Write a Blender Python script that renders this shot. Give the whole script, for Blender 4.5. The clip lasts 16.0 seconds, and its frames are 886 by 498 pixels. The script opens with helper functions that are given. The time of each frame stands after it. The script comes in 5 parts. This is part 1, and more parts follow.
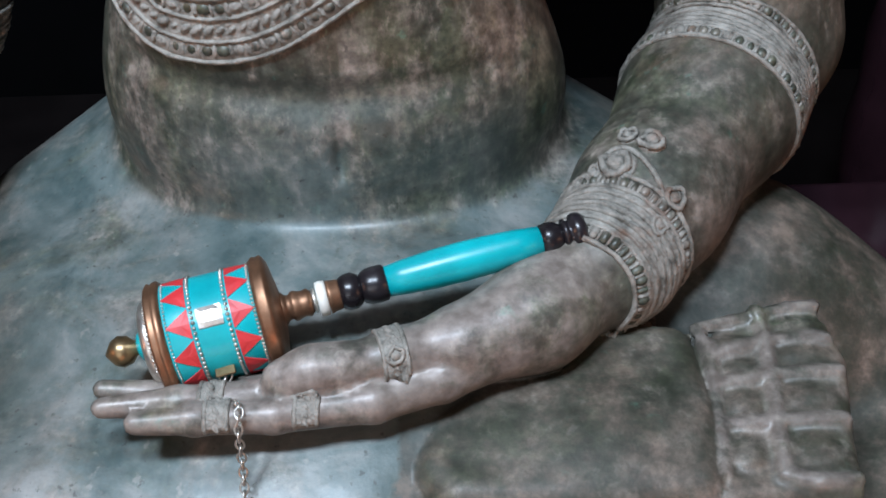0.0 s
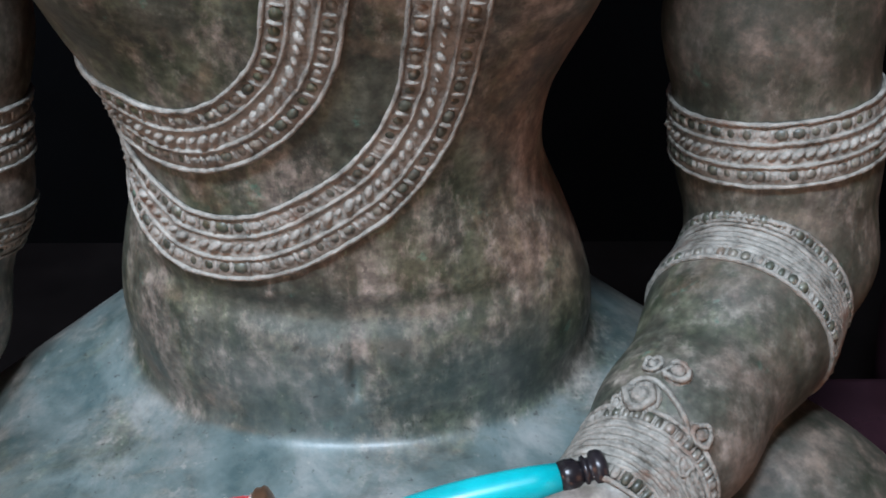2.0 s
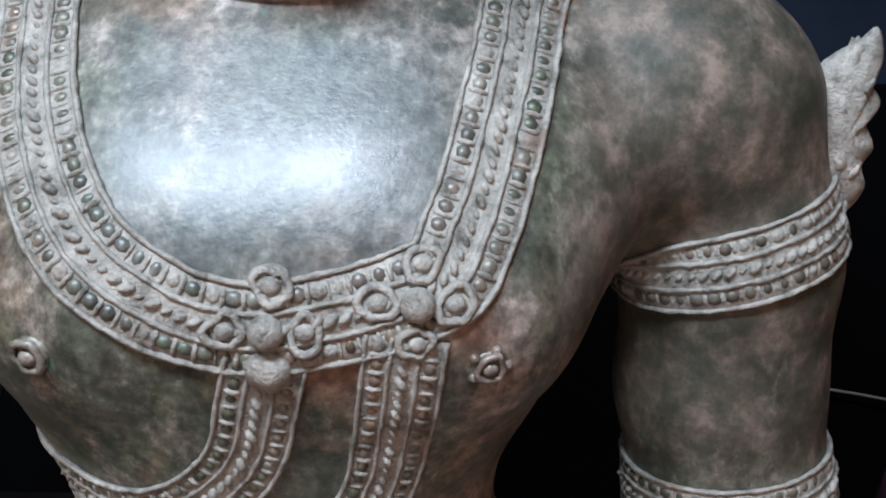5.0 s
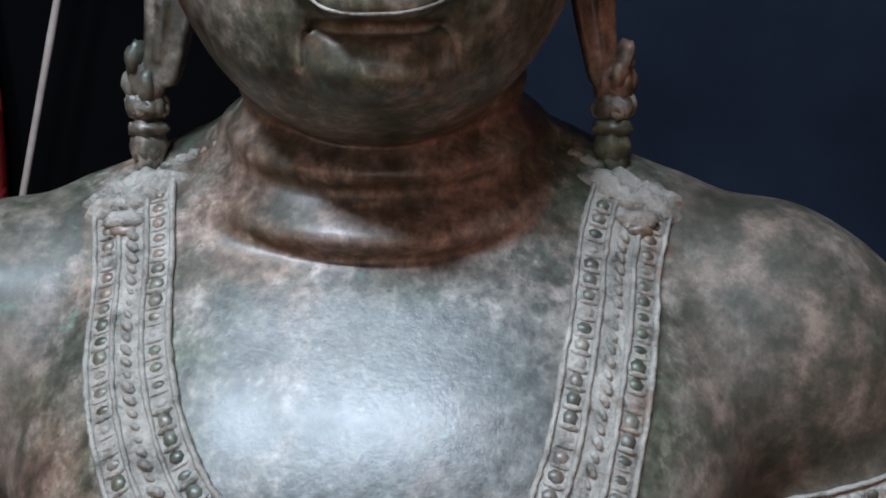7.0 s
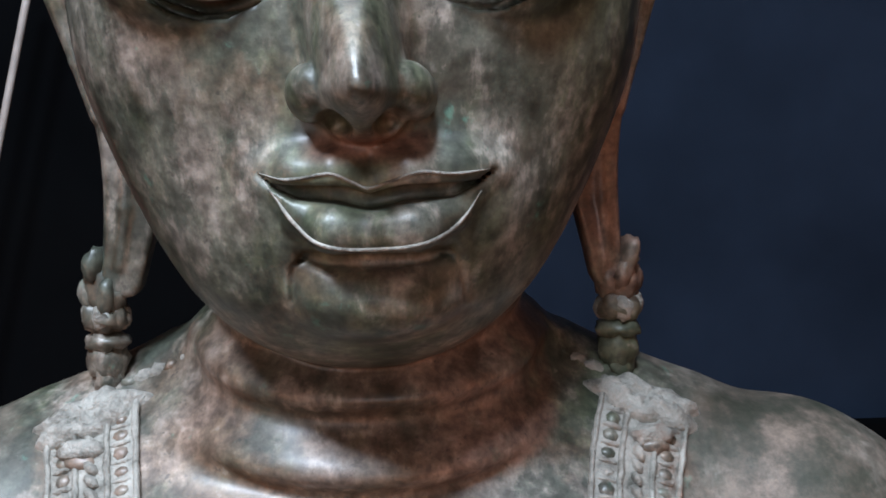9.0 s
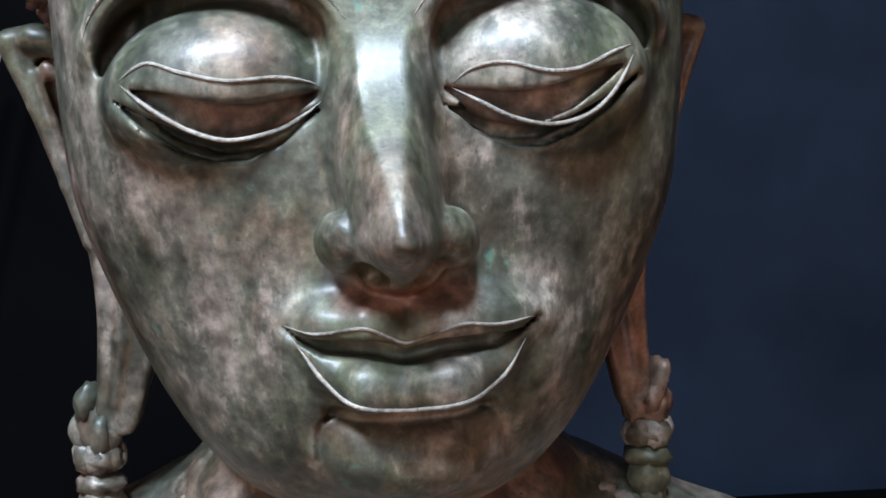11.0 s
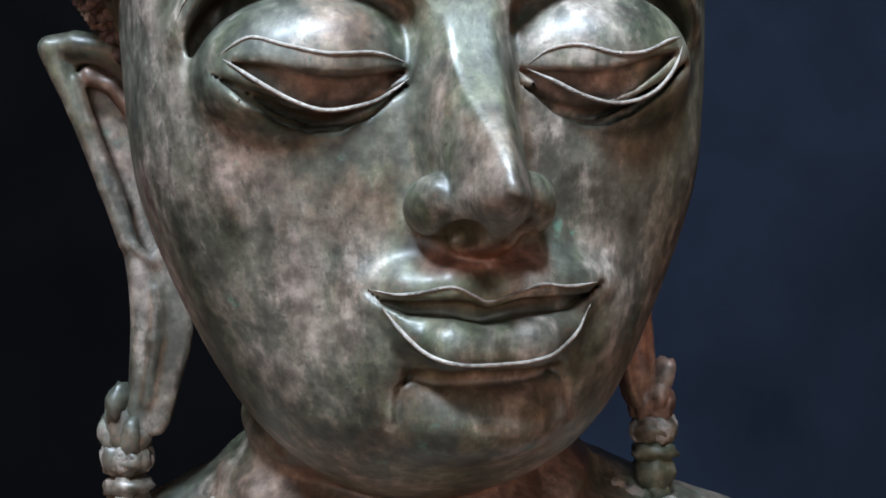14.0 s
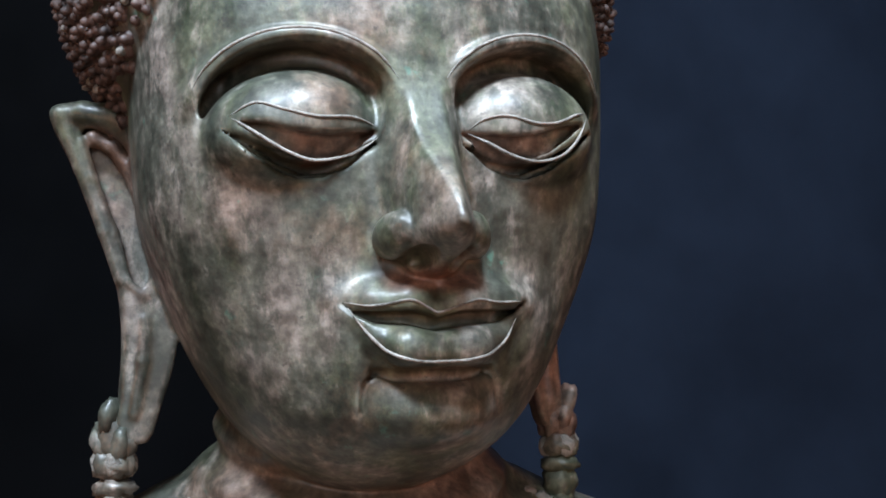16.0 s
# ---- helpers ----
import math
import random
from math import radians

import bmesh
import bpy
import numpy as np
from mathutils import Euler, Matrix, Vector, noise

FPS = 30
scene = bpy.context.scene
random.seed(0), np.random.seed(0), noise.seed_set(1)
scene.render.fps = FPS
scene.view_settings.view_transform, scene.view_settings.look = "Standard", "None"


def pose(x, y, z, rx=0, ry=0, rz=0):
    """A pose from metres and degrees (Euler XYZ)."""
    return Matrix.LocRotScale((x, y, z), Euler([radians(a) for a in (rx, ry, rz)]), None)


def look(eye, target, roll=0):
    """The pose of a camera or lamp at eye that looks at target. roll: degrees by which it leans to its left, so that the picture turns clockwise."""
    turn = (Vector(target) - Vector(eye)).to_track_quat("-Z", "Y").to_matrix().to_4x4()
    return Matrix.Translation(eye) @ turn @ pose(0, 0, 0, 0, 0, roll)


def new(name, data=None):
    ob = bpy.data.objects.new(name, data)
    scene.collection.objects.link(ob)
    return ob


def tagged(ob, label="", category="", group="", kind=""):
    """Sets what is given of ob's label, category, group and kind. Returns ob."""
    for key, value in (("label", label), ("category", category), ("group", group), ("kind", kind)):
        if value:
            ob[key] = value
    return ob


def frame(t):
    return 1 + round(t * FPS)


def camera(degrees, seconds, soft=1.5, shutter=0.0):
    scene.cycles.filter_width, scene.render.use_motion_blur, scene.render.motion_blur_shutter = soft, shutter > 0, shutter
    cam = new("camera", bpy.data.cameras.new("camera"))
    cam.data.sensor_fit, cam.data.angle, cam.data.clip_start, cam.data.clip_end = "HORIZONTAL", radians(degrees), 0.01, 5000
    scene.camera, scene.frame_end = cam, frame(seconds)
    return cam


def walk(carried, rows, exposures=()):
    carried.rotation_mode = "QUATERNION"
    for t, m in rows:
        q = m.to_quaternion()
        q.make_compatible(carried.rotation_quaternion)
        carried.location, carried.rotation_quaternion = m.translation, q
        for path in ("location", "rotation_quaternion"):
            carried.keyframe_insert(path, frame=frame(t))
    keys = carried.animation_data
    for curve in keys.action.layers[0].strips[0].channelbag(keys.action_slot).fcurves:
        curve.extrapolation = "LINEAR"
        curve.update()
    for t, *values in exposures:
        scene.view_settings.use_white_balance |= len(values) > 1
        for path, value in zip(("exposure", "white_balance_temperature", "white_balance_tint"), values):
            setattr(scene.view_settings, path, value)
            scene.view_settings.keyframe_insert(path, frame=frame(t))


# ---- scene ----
cam = camera(42.93, 16.0, 1.8)
PATH = [
    (0.0, (0.0464, -0.6097, 0.8565), (0.0562, -0.2105, 0.5555), -1.21),
    (0.5, (0.0541, -0.5996, 0.8530), (0.0594, -0.1879, 0.5692), -1.70),
    (1.0, (0.0560, -0.5896, 0.8633), (0.0596, -0.1700, 0.5913), -1.08),
    (1.5, (0.0572, -0.5754, 0.8781), (0.0554, -0.1499, 0.6155), -0.90),
    (2.0, (0.0565, -0.5628, 0.8929), (0.0523, -0.1331, 0.6373), -0.47),
    (2.5, (0.0555, -0.5511, 0.9093), (0.0504, -0.1154, 0.6640), 0.15),
    (3.0, (0.0606, -0.5404, 0.9316), (0.0564, -0.0995, 0.6958), 0.53),
    (3.2, (0.0614, -0.5358, 0.9430), (0.0574, -0.0931, 0.7105), 0.76),
    (5.3, (0.0751, -0.5345, 0.9924), (0.0770, -0.0626, 0.8271), 1.13),
    (5.5, (0.0736, -0.5351, 0.9959), (0.0747, -0.0601, 0.8397), 0.93),
    (6.0, (0.0583, -0.5297, 1.0030), (0.0556, -0.0488, 0.8662), 0.60),
    (6.5, (0.0433, -0.5218, 1.0121), (0.0371, -0.0361, 0.8935), 0.31),
    (7.0, (0.0330, -0.5110, 1.0217), (0.0265, -0.0215, 0.9200), -0.14),
    (7.5, (0.0252, -0.4963, 1.0315), (0.0302, -0.0044, 0.9420), -0.45),
    (8.0, (0.0164, -0.4821, 1.0419), (0.0270, 0.0113, 0.9621), -0.79),
    (8.5, (0.0125, -0.4705, 1.0535), (0.0272, 0.0246, 0.9850), -0.99),
    (9.0, (0.0078, -0.4500, 1.0680), (0.0280, 0.0462, 1.0098), -0.98),
    (9.5, (0.0020, -0.4361, 1.0778), (0.0260, 0.0605, 1.0253), -0.86),
    (10.0, (-0.0022, -0.4242, 1.0861), (0.0267, 0.0730, 1.0420), -1.04),
    (10.2, (-0.0053, -0.4179, 1.0898), (0.0251, 0.0794, 1.0484), -1.24),
    (12.3, (-0.0379, -0.4099, 1.1041), (0.0228, 0.0856, 1.0751), -1.70),
    (12.5, (-0.0417, -0.4091, 1.0990), (0.0223, 0.0862, 1.0737), -1.69),
    (13.0, (-0.0594, -0.4080, 1.0827), (0.0171, 0.0860, 1.0704), -1.50),
    (13.5, (-0.0805, -0.4182, 1.0703), (0.0085, 0.0738, 1.0666), -1.44),
    (14.0, (-0.0928, -0.4299, 1.0552), (0.0053, 0.0603, 1.0642), -1.68),
    (14.5, (-0.1123, -0.4530, 1.0434), (-0.0060, 0.0351, 1.0654), -1.97),
    (15.0, (-0.1275, -0.4870, 1.0292), (-0.0101, -0.0021, 1.0627), -1.72),
    (15.5, (-0.1398, -0.5085, 1.0210), (-0.0126, -0.0272, 1.0676), -1.71),
    (16.0, (-0.1460, -0.5247, 1.0172), (0.0018, -0.0502, 1.0718), -1.53),
]
walk(cam, [(t, look(eye, target, roll)) for t, eye, target, roll in PATH],
     exposures=[(0.0, -0.2), (1.5, -0.02), (3.0, 0.12), (5.0, -0.05), (6.0, -0.40), (7.5, -0.40), (9.0, 0.02), (10.0, 0.15), (16.0, 0.2)])

# ---------------------------------------------------------------- light
def area_lamp(name, eye, target, sx, sy, watts, colour):
    data = bpy.data.lights.new(name, "AREA")
    data.shape, data.size, data.size_y, data.energy, data.color = "RECTANGLE", sx, sy, watts, colour
    ob = new(name, data)
    ob.matrix_world = look(eye, target)
    return ob


world = bpy.data.worlds.new("room_air")
world.use_nodes = True
world.node_tree.nodes["Background"].inputs[0].default_value = (0.55, 0.5, 0.5, 1)
world.node_tree.nodes["Background"].inputs[1].default_value = 0.05
scene.world = world
area_lamp("ceiling_light", (-0.74, -0.93, 2.5), (-0.1, 0.0, 0.8), 0.34, 0.24, 57.0, (0.68, 0.815, 1.0))
area_lamp("ceiling_light", (-0.08, -0.93, 2.5), (-0.1, 0.0, 0.8), 0.34, 0.24, 57.0, (0.68, 0.815, 1.0))
# unseen soft fill from the front, added to brighten belly and neck
area_lamp("front_fill", (-0.7, -2.9, 1.35), (0.0, 0.0, 0.8), 1.7, 1.3, 20.0, (0.90, 0.93, 1.0))
# three unseen warm fills, added in place of bounced light
area_lamp("warm_fill", (1.8, -1.0, 0.92), (0.0, 0.0, 0.9), 0.7, 0.7, 3.5, (1.0, 0.46, 0.26))
area_lamp("warm_fill", (-1.8, -1.1, 0.9), (0.0, 0.0, 0.8), 0.45, 0.45, 6.0, (1.0, 0.48, 0.28))
area_lamp("warm_fill", (0.2, -1.7, 0.12), (0.0, 0.0, 0.9), 1.2, 0.5, 7.0, (1.0, 0.46, 0.28))
scene.view_settings.exposure = 0.0


# ---------------------------------------------------------------- materials
def material(name, roughness=0.5, metallic=0.0):
    m = bpy.data.materials.new(name)
    m.use_nodes = True
    b = m.node_tree.nodes["Principled BSDF"]
    b.inputs["Roughness"].default_value, b.inputs["Metallic"].default_value = roughness, metallic
    return m, m.node_tree.nodes, m.node_tree.links, b


def noise_node(n, l, scale, detail=4.0, rough=0.55, distort=0.0, offset=0.0, coords=None):
    t = n.new("ShaderNodeTexNoise")
    t.inputs["Scale"].default_value, t.inputs["Detail"].default_value = scale, detail
    t.inputs["Roughness"].default_value, t.inputs["Distortion"].default_value = rough, distort
    if coords is None:
        coords = n.new("ShaderNodeTexCoord").outputs["Object"]
    add = n.new("ShaderNodeVectorMath")
    add.inputs[1].default_value = (offset, offset * 0.7, -offset)
    l.new(coords, add.inputs[0])
    l.new(add.outputs[0], t.inputs["Vector"])
    return t.outputs["Fac"]


def ramp(n, l, fac, stops):
    r = n.new("ShaderNodeValToRGB")
    e = r.color_ramp.elements
    while len(e) < len(stops):
        e.new(0.5)
    for slot, (at, c) in zip(e, stops):
        slot.position, slot.color = at, (*c, 1) if len(c) == 3 else c
    l.new(fac, r.inputs[0])
    return r.outputs[0]


def grey(v):
    return (v, v, v)


def mix(n, l, fac, a, b, blend="MIX"):
    m = n.new("ShaderNodeMix")
    m.data_type, m.blend_type = "RGBA", blend
    for sock, v in ((m.inputs[0], fac), (m.inputs[6], a), (m.inputs[7], b)):
        if isinstance(v, bpy.types.NodeSocket):
            l.new(v, sock)
        else:
            sock.default_value = v if isinstance(v, float) else (*v, 1)
    return m.outputs[2]


def maths(n, l, op, a, b):
    m = n.new("ShaderNodeMath")
    m.operation, m.use_clamp = op, True
    for sock, v in zip(m.inputs, (a, b)):
        if isinstance(v, bpy.types.NodeSocket):
            l.new(v, sock)
        else:
            sock.default_value = v
    return m.outputs[0]


def bump(n, l, b, height, strength, distance):
    k = n.new("ShaderNodeBump")
    k.inputs["Strength"].default_value, k.inputs["Distance"].default_value = strength, distance
    l.new(height, k.inputs["Height"])
    l.new(k.outputs[0], b.inputs["Normal"])


def bronze_patina():
    m, n, l, b = material("bronze_patina", 0.45, 0.15)
    co = n.new("ShaderNodeTexCoord").outputs["Object"]
    drawn = n.new("ShaderNodeVectorMath")
    drawn.operation = "MULTIPLY"
    drawn.inputs[1].default_value = (1.0, 1.0, 0.45)
    l.new(co, drawn.inputs[0])
    st = drawn.outputs[0]
    big = noise_node(n, l, 11, 5, 0.58, 0.0, 0.0, st)
    mid = noise_node(n, l, 55, 4, 0.55, 0.0, 3.1, st)
    small = noise_node(n, l, 120, 4, 0.55, 0.0, 7.7, co)
    fine = noise_node(n, l, 420, 4, 0.6, 0.0, 5.7, co)
    c = ramp(n, l, mid, [(0.34, (0.080, 0.076, 0.058)), (0.5, (0.14, 0.125, 0.102)), (0.66, (0.200, 0.174, 0.146))])
    green = ramp(n, l, big, [(0.44, grey(0.0)), (0.53, grey(0.88))])
    c = mix(n, l, green, c, ramp(n, l, mid, [(0.36, (0.027, 0.038, 0.020)), (0.64, (0.092, 0.103, 0.062))]))
    tan = ramp(n, l, noise_node(n, l, 25, 10, 0.72, 0.0, 9.3, st), [(0.485, grey(0.0)), (0.56, grey(0.55)), (0.67, grey(0.88))])
    c = mix(n, l, tan, c, ramp(n, l, small, [(0.35, (0.180, 0.152, 0.125)), (0.65, (0.268, 0.232, 0.198))]))
    dark = ramp(n, l, noise_node(n, l, 30, 8, 0.70, 0.0, 15.1, st), [(0.475, grey(0.0)), (0.525, grey(0.72)), (0.62, grey(0.97))])
    c = mix(n, l, dark, c, ramp(n, l, mid, [(0.4, (0.030, 0.036, 0.026)), (0.6, (0.066, 0.072, 0.054))]))
    rust = ramp(n, l, noise_node(n, l, 9, 7, 0.65, 0.2, 27.0, co), [(0.56, grey(0.0)), (0.66, grey(0.45))])
    c = mix(n, l, rust, c, (0.20, 0.115, 0.075))
    verd = ramp(n, l, noise_node(n, l, 52, 6, 0.65, 0.2, 21.0, co), [(0.64, grey(0.0)), (0.70, grey(0.6))])
    c = mix(n, l, verd, c, (0.07, 0.17, 0.125))
    # the breast is rubbed to an even grey
    worn = n.new("ShaderNodeAttribute")
    worn.attribute_name = "rubbed"
    rub = maths(n, l, "MULTIPLY", worn.outputs["Fac"], ramp(n, l, noise_node(n, l, 17, 8, 0.68, 0.0, 71.0, co), [(0.34, grey(0.55)), (0.55, grey(0.95))]))
    c = mix(n, l, rub, c, ramp(n, l, noise_node(n, l, 40, 6, 0.6, 0.0, 77.0, co), [(0.35, (0.058, 0.066, 0.063)), (0.65, (0.108, 0.112, 0.107))]))
    earth = n.new("ShaderNodeAttribute")
    earth.attribute_name = "earth"
    red = maths(n, l, "MULTIPLY", earth.outputs["Fac"], ramp(n, l, noise_node(n, l, 30, 7, 0.66, 0.3, 61.0, co), [(0.36, grey(0.25)), (0.50, grey(0.85)), (0.62, grey(1.0))]))
    c = mix(n, l, red, c, ramp(n, l, mid, [(0.34, (0.095, 0.045, 0.032)), (0.5, (0.190, 0.098, 0.070)), (0.66, (0.290, 0.165, 0.122))]))
    c = mix(n, l, 1.0, c, ramp(n, l, small, [(0.34, grey(0.62)), (0.5, grey(1.0)), (0.66, grey(1.36))]), "MULTIPLY")
    c = mix(n, l, 1.0, c, ramp(n, l, noise_node(n, l, 230, 4, 0.65, 0.0, 17.0, co), [(0.34, grey(0.72)), (0.5, grey(1.0)), (0.66, grey(1.28))]), "MULTIPLY")
    # blue-green bloom on the cloth of the lap
    at = n.new("ShaderNodeAttribute")
    at.attribute_name = "bloom"
    bloom = maths(n, l, "MULTIPLY", at.outputs["Fac"], ramp(n, l, noise_node(n, l, 14, 8, 0.7, 0.6, 4.0, co), [(0.36, grey(0.25)), (0.52, grey(0.8)), (0.62, grey(0.97))]))
    c = mix(n, l, bloom, c, ramp(n, l, noise_node(n, l, 11, 9, 0.64, 0.3, 51.0, co), [(0.38, (0.050, 0.082, 0.082)), (0.50, (0.120, 0.155, 0.150)), (0.62, (0.250, 0.262, 0.248))]))
    scuff = ramp(n, l, small, [(0.65, grey(0.0)), (0.72, grey(0.28))])
    c = mix(n, l, scuff, c, (0.36, 0.33, 0.29))
    pits = ramp(n, l, noise_node(n, l, 190, 4, 0.6, 0.0, 31.0, co), [(0.3, grey(0.6)), (0.37, grey(0.0))])
    c = mix(n, l, pits, c, (0.03, 0.028, 0.024))
    # pale pinkish dust on the hand
    grey_dust = n.new("ShaderNodeAttribute")
    grey_dust.attribute_name = "dust"
    pale = maths(n, l, "MULTIPLY", grey_dust.outputs["Fac"], ramp(n, l, noise_node(n, l, 34, 8, 0.68, 0.2, 83.0, co), [(0.40, grey(0.15)), (0.54, grey(0.8))]))
    c = mix(n, l, pale, c, ramp(n, l, small, [(0.35, (0.175, 0.142, 0.122)), (0.65, (0.290, 0.245, 0.215))]))
    # brown grime on sole and toes; painted shade on the thigh, arm and shoulder
    soil_shade = n.new("ShaderNodeAttribute")
    soil_shade.attribute_name = "soil_shade"
    grime_shade = maths(n, l, "MULTIPLY", soil_shade.outputs["Fac"], ramp(n, l, noise_node(n, l, 16, 7, 0.65, 0.2, 41.0, co), [(0.36, grey(0.60)), (0.56, grey(0.95))]))
    c = mix(n, l, grime_shade, c, ramp(n, l, noise_node(n, l, 30, 9, 0.70, 0.0, 91.0, co), [(0.37, (0.018, 0.021, 0.011)), (0.47, (0.042, 0.038, 0.026)), (0.55, (0.085, 0.066, 0.049)), (0.65, (0.190, 0.140, 0.108))]))
    l.new(c, b.inputs["Base Color"])
    gloss = mix(n, l, rub, ramp(n, l, mid, [(0.3, grey(0.40)), (0.7, grey(0.58))]), ramp(n, l, small, [(0.35, grey(0.32)), (0.65, grey(0.46))]))
    l.new(mix(n, l, grime_shade, gloss, grey(0.66)), b.inputs["Roughness"])
    l.new(mix(n, l, grime_shade, grey(0.16), grey(0.0)), b.inputs["Coat Weight"])
    b.inputs["Coat Roughness"].default_value = 0.26
    h = mix(n, l, 0.35, small, fine)
    bump(n, l, b, h, 0.28, 0.0015)
    return m


def dusty_bronze():
    m, n, l, b = material("dusty_bronze", 0.6, 0.15)
    co = n.new("ShaderNodeTexCoord").outputs["Object"]
    mid = noise_node(n, l, 75, 6, 0.7, 0.3, 2.0, co)
    fine = noise_node(n, l, 480, 4, 0.6, 0.0, 5.7, co)
    c = ramp(n, l, mid, [(0.32, (0.075, 0.070, 0.056)), (0.46, (0.225, 0.210, 0.180)), (0.68, (0.390, 0.364, 0.318))])
    rust = ramp(n, l, noise_node(n, l, 19, 6, 0.7, 0.5, 12.0, co), [(0.58, grey(0.0)), (0.68, grey(0.7))])
    c = mix(n, l, rust, c, (0.17, 0.085, 0.05))
    l.new(c, b.inputs["Base Color"])
    bump(n, l, b, mix(n, l, 0.45, noise_node(n, l, 150, 6, 0.72, 0.0, 8.0, co), fine), 0.95, 0.0030)
    return m


def plain(name, colour, roughness=0.5, metallic=0.0, vary=0.25, scale=60.0, relief=0.1):
    m, n, l, b = material(name, roughness, metallic)
    f = noise_node(n, l, scale, 5, 0.6)
    dark = tuple(v * (1 - vary) for v in colour)
    light = tuple(min(1.0, v * (1 + vary)) for v in colour)
    l.new(ramp(n, l, f, [(0.3, dark), (0.7, light)]), b.inputs["Base Color"])
    l.new(ramp(n, l, noise_node(n, l, scale * 0.35, 4, 0.6, 0, 4.0), [(0.3, grey(roughness * 0.8)), (0.7, grey(min(1.0, roughness * 1.25)))]), b.inputs["Roughness"])
    bump(n, l, b, f, relief, 0.001)
    return m


BRONZE, DUSTY = bronze_patina(), dusty_bronze()
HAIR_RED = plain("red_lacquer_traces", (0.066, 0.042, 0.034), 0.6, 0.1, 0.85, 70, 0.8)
TURQUOISE = plain("turquoise_resin", (0.0, 0.33, 0.36), 0.34, 0.0, 0.18, 45, 0.03)
RED = plain("coral_inlay", (0.55, 0.03, 0.035), 0.45, 0.0, 0.2, 80, 0.05)
COPPER = plain("worn_copper", (0.27, 0.145, 0.085), 0.42, 0.85, 0.35, 70, 0.15)
BRASS = plain("old_brass", (0.27, 0.19, 0.1), 0.38, 0.9, 0.35, 90, 0.1)
SILVER = plain("white_metal", (0.6, 0.57, 0.52), 0.32, 0.9, 0.25, 120, 0.1)
BLACK = plain("black_lacquer", (0.012, 0.01, 0.012), 0.25, 0.0, 0.4, 60, 0.06)
BONE = plain("bone", (0.75, 0.72, 0.64), 0.45, 0.0, 0.1, 90, 0.1)
CLOTH = plain("dark_backdrop_paint", (0.0102, 0.0156, 0.0262), 0.7, 0.0, 0.3, 3, 0.1)
DARK_PANEL = plain("near_black_panel", (0.0009, 0.0011, 0.0014), 0.9, 0.0, 0.3, 6, 0.1)
REDCLOTH = plain("red_cloth", (0.28, 0.012, 0.012), 0.85, 0.0, 0.2, 60, 0.2)
# warm tone chosen for the fill it bounces onto the statue
WALL = plain("warm_bounce_plaster", (0.30, 0.20, 0.15), 0.85, 0.0, 0.1, 4, 0.1)
WOOD = plain("dark_floor_wood", (0.0045, 0.0036, 0.0036), 0.85, 0.0, 0.3, 9, 0.2)
for dull in (CLOTH, DARK_PANEL, WOOD):
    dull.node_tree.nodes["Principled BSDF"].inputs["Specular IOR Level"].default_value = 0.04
POLE = plain("pale_cane", (0.30, 0.26, 0.23), 0.5, 0.0, 0.2, 40, 0.1)
CABLE = plain("grey_cable", (0.13, 0.12, 0.11), 0.5, 0.0, 0.2, 40, 0.1)
LACQUER = plain("purple_brown_lacquer", (0.03, 0.013, 0.018), 0.2, 0.0, 0.4, 12, 0.1)


# ---------------------------------------------------------------- mesh helpers
def mesh_object(name, verts, faces, mats, slots=None, smooth=True):
    me = bpy.data.meshes.new(name)
    me.from_pydata(verts, [], faces)
    for mat in mats:
        me.materials.append(mat)
    if slots is not None:
        me.polygons.foreach_set("material_index", np.asarray(slots, np.int32))
    me.polygons.foreach_set("use_smooth", np.full(len(me.polygons), smooth))
    me.update()
    return new(name, me)


def part(name, bm, mat, parent, label=""):
    me = bpy.data.meshes.new(name)
    bm.to_mesh(me)
    bm.free()
    me.materials.append(mat)
    ob = new(name, me)
    ob.parent = parent
    if label:
        ob["label"] = label
    return ob


def box_bm(lo, hi, bevel=0.0, segments=2):
    bm = bmesh.new()
    bmesh.ops.create_cube(bm, size=1)
    for v in bm.verts:
        v.co = [lo[i] + (v.co[i] + 0.5) * (hi[i] - lo[i]) for i in range(3)]
    if bevel:
        bmesh.ops.bevel(bm, geom=bm.edges[:], offset=bevel, segments=segments, affect="EDGES", profile=0.5)
    return bm


def lathe_bm(profile, steps=32, smooth=True):
    """A turned form round the local x axis; profile: (x, radius) from one end to the other."""
    bm = bmesh.new()
    rings = []
    for x, r in profile:
        rings.append([bm.verts.new((x, r * math.cos(2 * math.pi * k / steps), r * math.sin(2 * math.pi * k / steps))) for k in range(steps)])
    for a, b in zip(rings, rings[1:]):
        for k in range(steps):
            bm.faces.new((a[k], b[k], b[(k + 1) % steps], a[(k + 1) % steps]))
    bm.faces.new(rings[0][::-1])
    bm.faces.new(rings[-1])
    bmesh.ops.recalc_face_normals(bm, faces=bm.faces[:])
    for f in bm.faces:
        f.smooth = smooth and len(f.verts) == 4
    return bm


# ---------------------------------------------------------------- the room
def structure(name, bm, mat, label):
    ob = part(name, bm, mat, None)
    return tagged(ob, label, "", "", "structure")


structure("floor", box_bm((-2.9, -3.2, -0.1), (2.9, 1.3, 0.0)), WOOD, "dark worn wooden floor of a dim showroom")
structure("wall_north", box_bm((-2.9, 1.1, 0.0), (2.9, 1.2, 2.6)), CLOTH, "very dark blue-black painted wall behind the statue")
# two panels added to make the background near-black, left and low right
structure("backdrop", box_bm((-2.6, 0.96, 0.0), (0.05, 0.99, 2.3)), DARK_PANEL, "near-black panel added against the wall to darken the background")
structure("backdrop", box_bm((0.053, 0.96, 0.0), (2.4, 0.99, 0.66)), DARK_PANEL, "low near-black panel added to darken the background")
